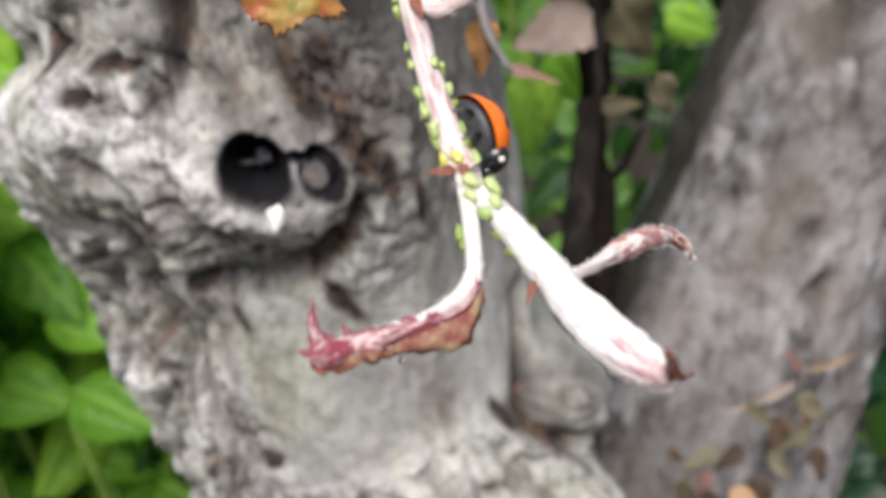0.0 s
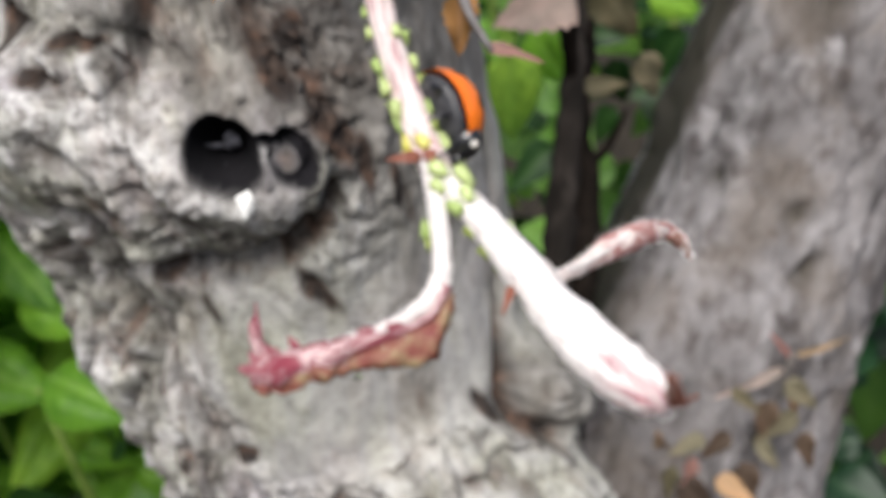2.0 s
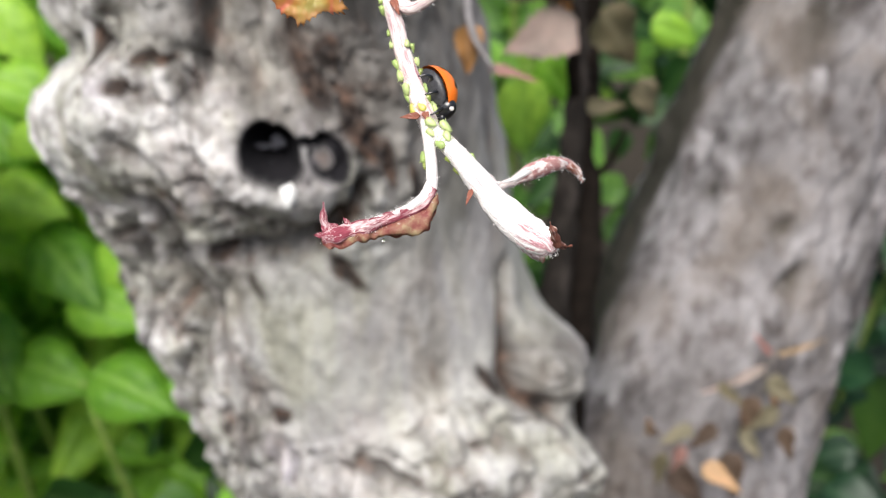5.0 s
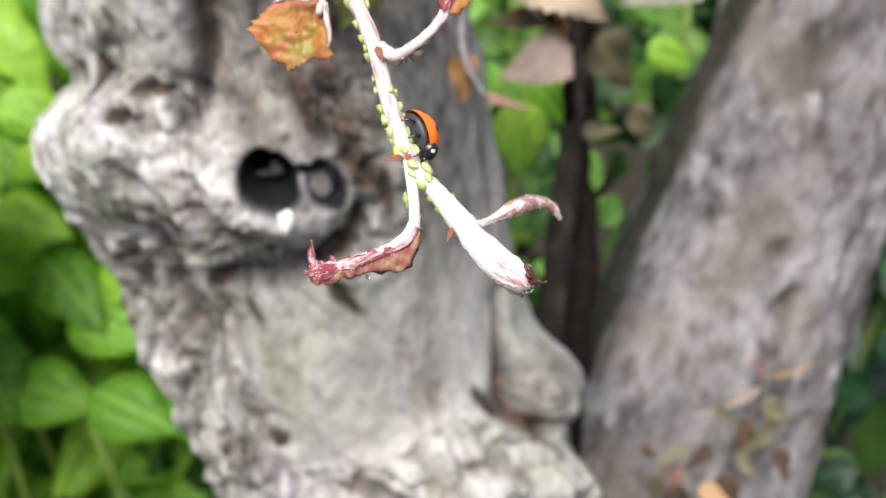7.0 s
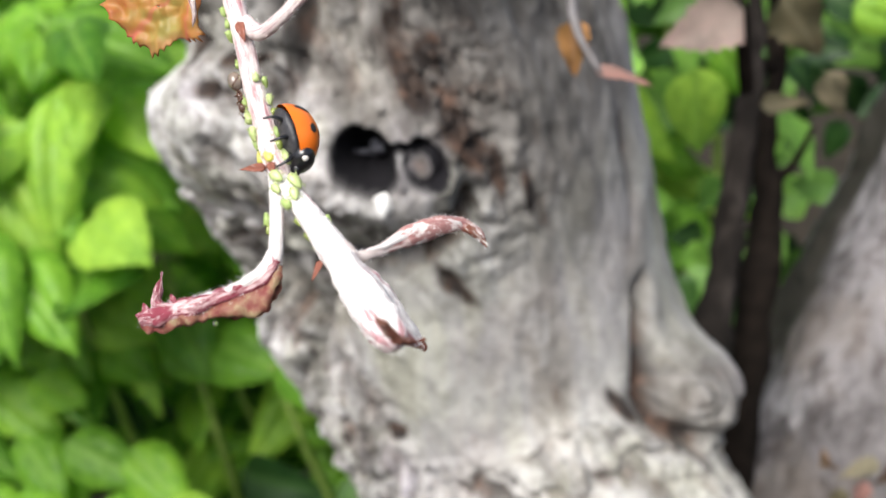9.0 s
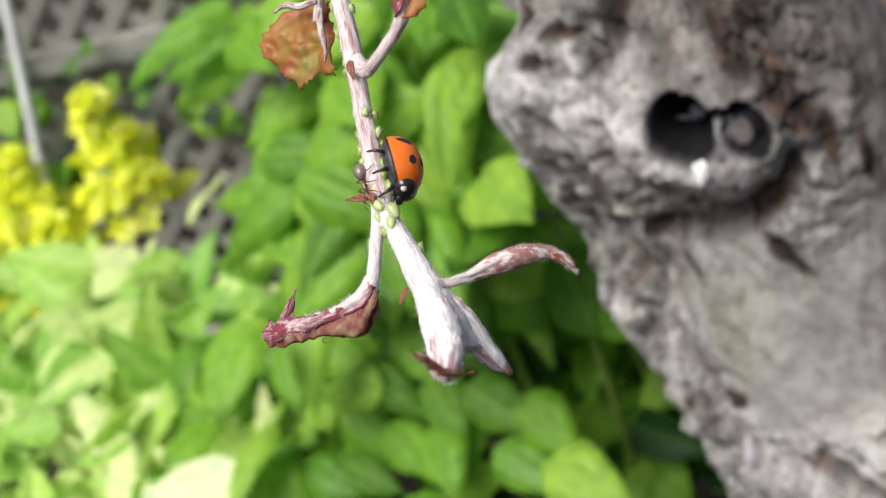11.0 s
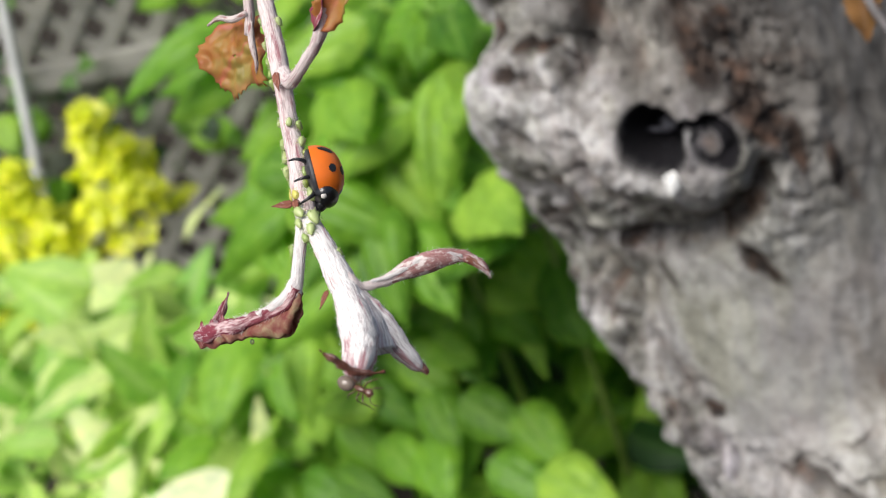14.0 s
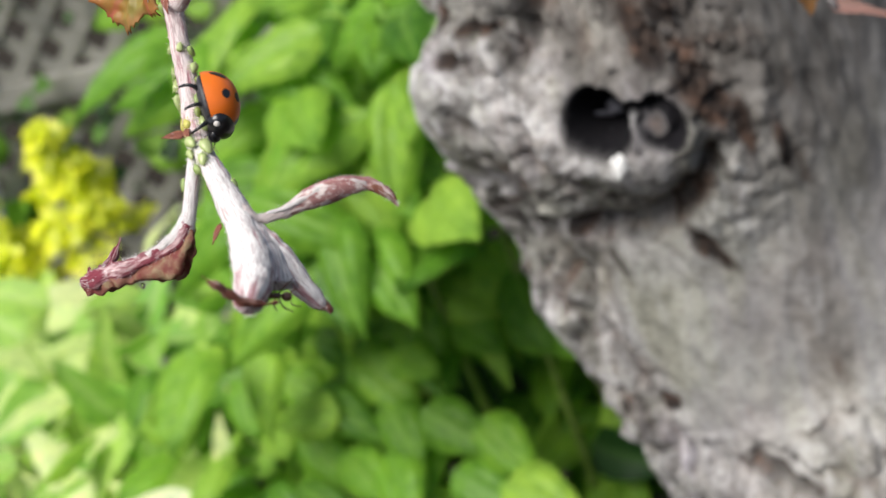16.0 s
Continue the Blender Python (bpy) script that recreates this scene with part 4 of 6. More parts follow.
# ---- yellow flowers ----
def blossom_mesh():
    bm = bmesh.new()
    for k in range(5):
        a = 2 * math.pi * k / 5
        m = Matrix.Rotation(a, 4, "Z")
        pts = [(0, 0.001, 0), (0.004, 0.005, 0.001), (0.0035, 0.010, 0.003), (0, 0.012, 0.004), (-0.0035, 0.010, 0.003), (-0.004, 0.005, 0.001)]
        mid = bm.verts.new(m @ Vector((0, 0.006, 0.0005)))
        vs = [bm.verts.new(m @ Vector(p)) for p in pts]
        for i in range(6):
            bm.faces.new((mid, vs[i], vs[(i + 1) % 6]))
    me = bpy.data.meshes.new("blossom")
    bm.to_mesh(me)
    bm.free()
    me.materials.append(PETAL)
    return me


BLOSSOM = blossom_mesh()


def flower_plant(x, y, top, height, width, seed):
    rng = random.Random(seed)
    root = thing("yellow_flower", "tall stalk with a loose cone of yellow blossoms", "flower", "yellow flowers before the fence")
    piece("stalk", tube_mesh("stalk", [(x + 0.02, y + 0.02, -0.37), (x, y, top * 0.4), (x, y, top)], [0.004, 0.0035, 0.002], 6, 4), STALK, root)
    for k in range(150):
        f = rng.random() ** 1.2
        rad = 1.15 * width * (0.15 + 0.85 * f) * math.sqrt(rng.random())
        a = rng.uniform(0, 2 * math.pi)
        p = (x + rad * math.cos(a), y + rad * math.sin(a), top - height * f + rng.uniform(-0.01, 0.01))
        piece("blossom", BLOSSOM, PETAL, root, "", turned((math.cos(a + 1.5), math.sin(a + 1.5), 0.2), (math.cos(a) * 0.35 + 0.1 + rng.gauss(0, 0.2), math.sin(a) * 0.35 - 0.6, 0.75 + rng.gauss(0, 0.2)), p) @ Matrix.Scale(rng.uniform(1.6, 2.5), 4))


for row in ((-1.50, 1.165, 0.545, 0.22, 0.105, 1), (-1.645, 1.06, 0.485, 0.22, 0.11, 2), (-1.545, 1.02, 0.375, 0.12, 0.08, 3), (-1.67, 0.97, 0.365, 0.16, 0.10, 4)):
    flower_plant(*row)


# ---- lattice fence and the stake that leans on it ----
def box_mesh(name, size, bevel):
    bm = bmesh.new()
    bmesh.ops.create_cube(bm, size=1.0)
    bmesh.ops.scale(bm, vec=size, verts=bm.verts)
    bmesh.ops.bevel(bm, geom=bm.edges[:], offset=bevel, segments=1, affect="EDGES")
    me = bpy.data.meshes.new(name)
    bm.to_mesh(me)
    bm.free()
    return me


def lattice_fence():
    root = thing("lattice_fence", "weathered grey wooden lattice fence with a rail", "fence", at=(-1.948, 1.573, 0))
    root.rotation_euler = (0, 0, math.atan2(0.36, 0.93))
    long, high, pitch = 3.2, 1.3, 0.112
    slat = box_mesh("slat", (0.034, 0.006, high * math.sqrt(2)), 0.001)
    for side, y in ((1, 0.0), (-1, 0.0075)):
        for k in range(-12, int((long + high) / pitch)):
            x = -long / 2 + k * pitch
            # the slat's ends, cut off at the end posts
            ends = sorted(((e - x) * side * math.sqrt(2) for e in (-1.87, 0.67)))
            lo, hi = max(ends[0], -high / math.sqrt(2)), min(ends[1], high / math.sqrt(2))
            if hi - lo < 0.06:
                continue
            whole = hi - lo > high * math.sqrt(2) - 0.001
            mid = (lo + hi) / 2 / math.sqrt(2)
            piece("slat", slat if whole else box_mesh("slat", (0.034, 0.006, hi - lo), 0.001), FENCE, root, "", pose(x + side * mid, y, -0.33 + high / 2 + mid, 0, 45 * side, 0))
    for z in (-0.30, 0.468, 0.95):
        piece("rail", box_mesh("rail", (2.55, 0.03, 0.058), 0.003), FENCE, root, "", pose(-0.6, -0.022, z))
    for x in (-1.4, -0.55, 0.66):
        piece("post", box_mesh("post", (0.10, 0.09, 1.45), 0.004), FENCE, root, "", pose(x, 0.065, 0.34))


lattice_fence()
def climber_spread(rng):
    k = rng.uniform(-0.75, 0.75)
    z = rng.uniform(0.15, 0.85)
    return (-1.948 + 0.93 * k + 0.03, 1.573 + 0.36 * k - 0.06, z), (rng.gauss(0, 0.8), -0.4 + rng.gauss(0, 0.3), rng.gauss(0, 0.6)), (0.4 + rng.gauss(0, 0.3), -0.7, 0.5), rng.uniform(0.6, 1.4)


shrub("climber", "thin green climber straggling up the lattice", "climber", IVY[:2] + BIG[:1],
      [((-2.15, 1.42, -0.37), (-2.2, 1.42, 0.8)), ((-1.55, 1.66, -0.37), (-1.50, 1.68, 0.9))], (190, climber_spread), 31)
stake = new("stake", tube_mesh("stake", [(-1.70, 0.93, -0.37), (-1.845, 1.229, 0.288), (-1.93, 1.40, 0.67), (-1.98, 1.49, 0.86)], [0.011] * 4, 12, 4))
stake.data.materials.append(PIPE)
tagged(stake, "thin white-painted stake leaning against the lattice", "stake")


# ---- withered shoot and reddish young shoots on the tree ----
def shoot(name, label, category, stem, radii, mat, leaves):
    root = thing(name, label, category)
    piece("stem", tube_mesh("stem", stem, radii, 8, 5, 0.0004, 300), mat, root)
    for at, way, up, length, width, lm, fold in leaves:
        me = leaf_mesh("leaf", length, width, 0.25, fold, 0.08, 1, 0.55, 15, 9)
        piece("leaf", me, lm, root, "", turned(way, up, at))
    return root


shoot("withered_shoot", "thin dark shoot with withered pinkish-brown leaves between the trunks", "branch",
      [(0.068, 0.490, 0.880), (0.064, 0.474, 0.908), (0.0597, 0.460, 0.9404), (0.0580, 0.448, 0.956), (0.0535, 0.440, 0.9657), (0.0340, 0.436, 0.9856), (0.010, 0.425, 1.02)], [0.0036, 0.0034, 0.003, 0.0026, 0.0022, 0.002, 0.0018], WOODY,
      [((0.0590, 0.440, 0.9560), (-0.95, -0.30, -0.25), (0.1, -0.8, 0.55), 0.034, 0.026, LEAF_DRY, 0.3),
       ((0.0320, 0.436, 0.9960), (0.92, 0.0, -0.48), (0.1, -0.9, 0.45), 0.050, 0.028, LEAF_PEACH, 0.15),
       ((0.1300, 0.480, 0.9830), (-0.95, 0.0, -0.32), (0.0, -0.85, 0.5), 0.050, 0.024, LEAF_GREYED, 0.2),
       ((0.0530, 0.448, 0.9660), (-0.95, -0.25, 0.22), (0.1, -0.5, 0.85), 0.034, 0.016, LEAF_UMBER, 0.4),
       ((0.0300, 0.436, 0.9900), (0.70, -0.1, -0.60), (0.3, -0.8, 0.5), 0.026, 0.014, LEAF_DRY, 0.4),
       ((0.0500, 0.440, 0.9730), (0.45, -0.3, -0.75), (0.2, -0.9, 0.3), 0.012, 0.008, LEAF_OCHRE, 0.3),
       ((0.0760, 0.500, 0.9430), (0.62, 0.0, -0.78), (0.1, -0.9, 0.4), 0.036, 0.028, LEAF_OLIVE, 0.2),
       ((0.0980, 0.500, 0.9080), (0.40, 0.0, -0.85), (0.1, -0.9, 0.3), 0.026, 0.016, LEAF_OLIVE, 0.3),
       ((0.0700, 0.480, 0.9000), (0.75, 0.05, 0.10), (0.0, -0.8, 0.6), 0.022, 0.010, LEAF_OLIVE, 0.3)])
# added stem, near black in place of the shaded gap there
gap_stem = thing("sucker_stem", "added near-black stem that stands for the shaded gap between the trunks", "branch")
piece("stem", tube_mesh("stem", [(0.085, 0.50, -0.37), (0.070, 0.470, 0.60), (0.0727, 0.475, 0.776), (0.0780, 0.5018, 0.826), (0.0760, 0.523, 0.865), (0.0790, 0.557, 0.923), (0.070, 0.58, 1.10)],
                        [0.014, 0.012, 0.0095, 0.0085, 0.0050, 0.0055, 0.004], 12, 6, 0.003, 60), WOODY, gap_stem)
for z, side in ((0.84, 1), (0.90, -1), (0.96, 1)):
    piece("spur", tube_mesh("spur", [(0.077, 0.52, z), (0.077 + 0.012 * side, 0.518, z + 0.012), (0.077 + 0.020 * side, 0.516, z + 0.034)], [0.003, 0.0022, 0.0012], 7, 4), WOODY, gap_stem)
shoot("bark_shoot", "short bark shoot with one brown leaf and green leaves", "branch",
      [(0.015, 0.312, 1.06), (0.012, 0.297, 1.03), (0.010, 0.288, 1.008), (0.018, 0.284, 0.992)], [0.002, 0.0017, 0.0014, 0.0008], LIMB,
      [((0.010, 0.288, 1.006), (0.05, -0.1, -1.0), (0.2, -1, 0.1), 0.017, 0.0095, LEAF_OCHRE, 0.2),
       ((0.016, 0.285, 0.993), (1.0, -0.1, -0.1), (0.0, -0.6, 0.8), 0.016, 0.004, LEAF_RED, 0.4),
       ((-0.004, 0.285, 1.055), (-0.45, -0.2, -0.85), (0.3, -1.0, 0.3), 0.046, 0.028, LEAF_MOSSY, 0.2),
       ((-0.022, 0.29, 1.058), (-0.3, -0.15, -0.8), (0.0, -1.0, 0.3), 0.042, 0.030, LEAF_MOSSY, 0.2),
       ((0.006, 0.292, 1.050), (0.75, -0.1, -0.65), (0.1, -1.0, 0.3), 0.034, 0.020, LEAF_MOSSY, 0.2),
       ((-0.040, 0.300, 1.055), (-0.1, -0.1, -0.9), (0.0, -1.0, 0.2), 0.030, 0.022, LEAF_MOSSY, 0.2)])
shoot("young_shoot", "young apple shoot with reddish stalks and leaves before the leaning trunk", "branch",
      [(0.17, 0.50, 0.66), (0.172, 0.462, 0.73), (0.176, 0.455, 0.775)], [0.003, 0.0025, 0.0018], LIMB,
      [((0.175, 0.455, 0.772), (-0.55, -0.1, 0.7), (0.2, -1, 0.2), 0.018, 0.004, LEAF_RED, 0.5),
       ((0.177, 0.455, 0.773), (1.0, -0.1, 0.4), (0, -1, 0.4), 0.028, 0.004, LEAF_RED, 0.5),
       ((0.174, 0.457, 0.765), (-1.0, -0.1, -0.7), (0.2, -1, 0.4), 0.040, 0.006, LEAF_DRY, 0.4),
       ((0.178, 0.456, 0.752), (0.2, -0.3, -0.6), (0.5, -0.9, 0.3), 0.016, 0.008, LEAF_OCHRE, 0.5),
       ((0.174, 0.454, 0.758), (0.7, -0.2, -0.5), (0.2, -0.9, 0.4), 0.024, 0.012, LEAF_OLIVE, 0.4),
       ((0.168, 0.452, 0.748), (-0.2, -0.3, -0.8), (-0.3, -0.9, 0.2), 0.022, 0.012, LEAF_UMBER, 0.4),
       ((0.146, 0.446, 0.760), (0.6, -0.3, -0.4), (0.1, -0.9, 0.4), 0.020, 0.007, LEAF_OLIVE, 0.5),
       ((0.182, 0.452, 0.742), (-0.6, -0.3, -0.5), (0.2, -0.9, 0.2), 0.026, 0.012, LEAF_OLIVE, 0.3),
       ((0.186, 0.452, 0.728), (0.3, -0.3, -0.7), (0.2, -0.9, 0.2), 0.022, 0.011, LEAF_UMBER, 0.4),
       ((0.156, 0.444, 0.716), (0.2, -0.4, -0.7), (0.1, -0.9, 0.3), 0.028, 0.016, LEAF_UMBER, 0.4),
       ((0.124, 0.432, 0.716), (0.5, -0.4, -0.5), (-0.1, -0.8, 0.5), 0.028, 0.016, LEAF_UMBER, 0.4),
       ((0.116, 0.428, 0.728), (0.1, -0.3, -0.9), (0.3, -0.8, 0.3), 0.020, 0.010, LEAF_OLIVE, 0.4),
       ((0.150, 0.450, 0.730), (-0.6, -0.3, -0.5), (0.3, -0.6, 0.8), 0.020, 0.010, LEAF_UMBER, 0.5),
       ((0.135, 0.440, 0.735), (-0.9, -0.3, -0.2), (0.2, -0.4, 0.9), 0.020, 0.010, LEAF_OLIVE, 0.5),
       ((0.128, 0.435, 0.728), (-0.1, -0.4, -0.8), (0.5, -0.8, 0.3), 0.020, 0.010, LEAF_RED, 0.5),
       ((0.112, 0.425, 0.742), (-0.3, -0.4, 0.6), (-0.4, -0.8, 0.5), 0.018, 0.008, LEAF_RED, 0.5),
       ((0.140, 0.430, 0.718), (0.7, -0.4, -0.2), (0.0, -0.5, 0.8), 0.024, 0.012, LEAF_OCHRE, 0.4),
       ((0.165, 0.450, 0.726), (0.4, -0.4, -0.6), (-0.4, -0.8, 0.5), 0.020, 0.009, LEAF_OLIVE, 0.5)])


# ---- the hanging twig; its own space is the tilted base's, in millimetres ----
MM = 0.001
PIVOT = Vector((0.0, 0.103, 0.030))


def stalk_coords(nt, across, along):
    c = nt.nodes.new("ShaderNodeCombineXYZ")
    for k, (name, s) in enumerate((("around_x", across), ("around_y", across), ("along", along))):
        m = nt.nodes.new("ShaderNodeMath")
        m.operation = "MULTIPLY"
        m.inputs[1].default_value = s
        nt.links.new(attribute(nt, name), m.inputs[0])
        nt.links.new(m.outputs[0], c.inputs[k])
    return c.outputs[0]


def downy(name, base, tint, tint_lo, tint_hi, across=1.1, along=0.35):
    """Pale down over a coloured skin, streaked lengthwise."""
    m, nt, b = material(name, 0.8, 0.2)
    vec = stalk_coords(nt, across, along)
    fine = stalk_coords(nt, 5.0, 0.45)
    n = nt.nodes.new("ShaderNodeTexNoise")
    n.inputs["Scale"].default_value, n.inputs["Detail"].default_value, n.inputs["Roughness"].default_value = 1.6, 5, 0.65
    nt.links.new(vec, n.inputs["Vector"])
    fibre = nt.nodes.new("ShaderNodeTexNoise")
    fibre.inputs["Scale"].default_value, fibre.inputs["Detail"].default_value = 2.0, 4
    nt.links.new(fine, fibre.inputs["Vector"])
    more = nt.nodes.new("ShaderNodeMath")
    more.operation = "MULTIPLY_ADD"
    more.inputs[1].default_value = 0.075
    nt.links.new(attribute(nt, "blush"), more.inputs[0])
    nt.links.new(n.outputs[0], more.inputs[2])
    col = mix(nt, ramp(nt, more.outputs[0], [(tint_lo, (0, 0, 0)), (tint_hi, (1, 1, 1))]), base, tint)
    hair = ramp(nt, fibre.outputs[0], [(0.36, (0.60, 0.54, 0.55)), (0.52, (1, 1, 1))])
    col = mix(nt, 0.8, col, hair, "MULTIPLY")
    nt.links.new(col, b.inputs["Base Color"])
    bump(nt, b, fibre.outputs[0], 0.7, 0.0004)
    return m


STEM = downy("downy_pink_stem", (0.76, 0.66, 0.64), (0.44, 0.22, 0.24), 0.50, 0.66, 1.3, 0.16)
BUD = downy("downy_white_bud", (0.80, 0.77, 0.75), (0.42, 0.22, 0.24), 0.56, 0.70, 1.5, 0.10)
CURL = downy("curled_red_leaf", (0.235, 0.048, 0.070), (0.68, 0.50, 0.50), 0.47, 0.62, 1.0, 0.30)
FOLDED = downy("folded_leaf", (0.74, 0.65, 0.62), (0.38, 0.19, 0.18), 0.50, 0.60, 0.65, 0.38)
TIP = downy("brown_leaf_tip", (0.25, 0.095, 0.065), (0.62, 0.48, 0.43), 0.52, 0.64, 1.2, 0.3)
UNDER = plain("leaf_underside", [(0.38, (0.23, 0.055, 0.050)), (0.50, (0.31, 0.14, 0.095)), (0.62, (0.40, 0.30, 0.17))], 480, 0.6, 0.4, 0.6, None, 0.0005)
def let_light_through(m, share):
    """Gives a thin leaf's material light from behind."""
    nt = m.node_tree
    b = nt.nodes["Principled BSDF"]
    tr, ms = nt.nodes.new("ShaderNodeBsdfTranslucent"), nt.nodes.new("ShaderNodeMixShader")
    nt.links.new(b.inputs["Base Color"].links[0].from_socket, tr.inputs["Color"])
    ms.inputs[0].default_value = share
    nt.links.new(b.outputs[0], ms.inputs[1])
    nt.links.new(tr.outputs[0], ms.inputs[2])
    nt.links.new(ms.outputs[0], nt.nodes["Material Output"].inputs["Surface"])


let_light_through(UNDER, 0.4)
DROP = plain("water_drop", [(0.3, (0.95, 0.95, 0.95)), (0.7, (1.0, 1.0, 1.0))], 100, 0.02)
DROP.node_tree.nodes["Principled BSDF"].inputs["Transmission Weight"].default_value = 1.0


def orange_leaf():
    m, nt, b = material("orange_red_leaf", 0.45, 0.4)
    n = noise_node(nt, 170, 5, 0.55)
    col = ramp(nt, n.outputs[0], [(0.36, (0.46, 0.12, 0.05)), (0.48, (0.50, 0.25, 0.06)), (0.62, (0.40, 0.33, 0.09))])
    col = mix(nt, attribute(nt, "vein"), col, (0.60, 0.17, 0.12))
    nt.links.new(col, b.inputs["Base Color"])
    bump(nt, b, n.outputs[0], 0.3, 0.0006)
    tr = nt.nodes.new("ShaderNodeBsdfTranslucent")
    nt.links.new(col, tr.inputs["Color"])
    ms = nt.nodes.new("ShaderNodeMixShader")
    ms.inputs[0].default_value = 0.5
    nt.links.new(b.outputs[0], ms.inputs[1])
    nt.links.new(tr.outputs[0], ms.inputs[2])
    nt.links.new(ms.outputs[0], nt.nodes["Material Output"].inputs["Surface"])
    return m


ORANGE = orange_leaf()
STEM_PATH = [(-13.4, -2, 20), (-8.6, -4.4, 8.6), (-5.4, -5.8, 1.6), (-4.0, -6.2, -1.6), (-2.3, -7.0, -5.4), (-1.2, -7.3, -8.8), (-0.2, -7.4, -12.7), (1.1, -7.7, -16.4), (2.5, -8.2, -20.1), (3.8, -8.8, -22.9)]


def mm(pts):
    return [tuple(c * MM for c in p) for p in pts]


def folded_leaf(name, pts, widths, thick, fold, ruffle, seed, rows_per=12, cols=15):
    """A leaf folded along its midrib, which runs through pts: two lobes that hang together to the side fold."""
    path = smooth_path(mm(pts), rows_per)
    w = smooth_path([(x * MM, 0, 0) for x in widths], rows_per)[:, 0]
    h = smooth_path([(x * MM, 0, 0) for x in thick], rows_per)[:, 0]
    t = np.gradient(path, axis=0)
    t /= np.linalg.norm(t, axis=1)[:, None]
    f = np.array(fold, float)
    f = f[None] - t * (t @ f)[:, None]
    f /= np.linalg.norm(f, axis=1)[:, None]
    g = np.cross(t, f)
    a = np.linspace(-1, 1, cols)
    co = np.zeros((len(path), cols, 3))
    for j, k in enumerate(a):
        side = np.sign(k) * np.sin(min(abs(k) * 1.5, 1) * math.pi / 2) * (1 - 0.35 * max(0, abs(k) - 0.5))
        co[:, j] = path + f * (w * abs(k) ** 1.3)[:, None] + g * (h * side)[:, None]
    for i in range(co.shape[0]):
        for j in range(cols):
            n = Vector(co[i, j]) * 330 + Vector((seed, 0, 0))
            amp = ruffle * MM * (0.25 + abs(a[j]))
            co[i, j] += g[i] * noise.fractal(n, 0.8, 2.0, 3) * amp + f[i] * noise.fractal(n * 1.3 + Vector((5, 5, 5)), 0.8, 2.0, 3) * amp * 0.7
    return grid_mesh(name, co)


def blushing(me, start, gain=1.0, bare=0.0):
    """Lets the skin's colour show more towards the stalk's far end."""
    run = np.zeros(len(me.vertices), np.float32)
    me.attributes["along"].data.foreach_get("value", run)
    a = me.attributes.new("blush", "FLOAT", "POINT")
    a.data.foreach_set("value", (np.clip((run / run.max() - start) / (1 - start) * (1 + bare), 0, 1) * gain - bare * (run / run.max() < start)).astype(np.float32))
    return me


def web_mesh(name, a, b, radius, swell):
    """The part where two folded leaves still lie together: a flat loft between their middles."""
    pa, pb = smooth_path(mm(a), 8), smooth_path(mm(b), 8)
    rad = smooth_path([(r * MM, 0, 0) for r in radius], 8)[:, 0]
    n = len(rad)
    pa, pb = pa[:n], pb[:n]
    t = np.gradient((pa + pb) / 2, axis=0)
    t /= np.linalg.norm(t, axis=1)[:, None]
    half = (pb - pa) / 2
    side = np.cross(t, half + np.array((0, -1e-5, 0)))
    side /= np.linalg.norm(side, axis=1)[:, None] + 1e-12
    u = np.linspace(0, 2 * math.pi, 28, endpoint=False)
    cos, sin = np.cos(u)[None, :, None], np.sin(u)[None, :, None]
    co = ((pa + pb) / 2)[:, None] + half[:, None] * cos * swell + side[:, None] * rad[:, None, None] * sin
    for i in range(n):
        for j in range(28):
            co[i, j] += side[i] * noise.fractal(Vector(co[i, j]) * 600, 0.8, 2.1, 3) * 0.00018
    cap = co[-1].mean(0) - t[-1] * 0.0015
    co = np.concatenate([co, (0.5 * co[-1] + 0.5 * cap)[None], np.repeat(cap[None, None], 28, 1) + 1e-6 * (co[-1] - cap)[None]])
    n += 2
    run = np.arange(n)[:, None] * np.ones((1, 28)) * 0.28
    return grid_mesh(name, co, True, {"around_x": np.ones((n, 1)) * np.cos(u)[None], "around_y": np.ones((n, 1)) * np.sin(u)[None], "along": run})


def solid(ob, thickness):
    m = ob.modifiers.new("thickness", "SOLIDIFY")
    m.thickness, m.offset = thickness, 0.0
    return ob


def hairs(name, path_pts, radii, count, length, mat, parent, seed):
    """Fine down that stands off a stalk, joined."""
    rng = random.Random(seed)
    path = smooth_path(mm(path_pts), 8)
    rad = smooth_path([(r * MM, 0, 0) for r in radii], 8)[:, 0]
    t, u, v = frames_along(path)
    verts, faces = [], []
    for k in range(count):
        i = rng.randrange(len(path))
        a = rng.uniform(0, 2 * math.pi)
        out = u[i] * math.cos(a) + v[i] * math.sin(a)
        p = path[i] + out * rad[i] * 0.95 + t[i] * rng.uniform(-0.3, 0.3) * MM
        q = p + (out + t[i] * rng.uniform(-0.2, 1.2) + v[i] * rng.uniform(-0.5, 0.5)) * length * MM * rng.uniform(0.5, 1.2)
        s = np.cross(out, t[i]) * 0.022 * MM
        b = len(verts)
        verts += [(p + s).tolist(), (p - s).tolist(), (p + out * 0.03 * MM + t[i] * 0.03 * MM).tolist(), q.tolist()]
        faces += [(b, b + 1, b + 3), (b + 1, b + 2, b + 3), (b + 2, b, b + 3)]
    me = bpy.data.meshes.new(name)
    me.from_pydata(verts, [], faces)
    tagged(piece(name, me, mat, parent), kind="stuff")


HAIR = plain("white_down", [(0.3, (0.8, 0.76, 0.74)), (0.7, (0.9, 0.88, 0.86))], 900, 0.8)


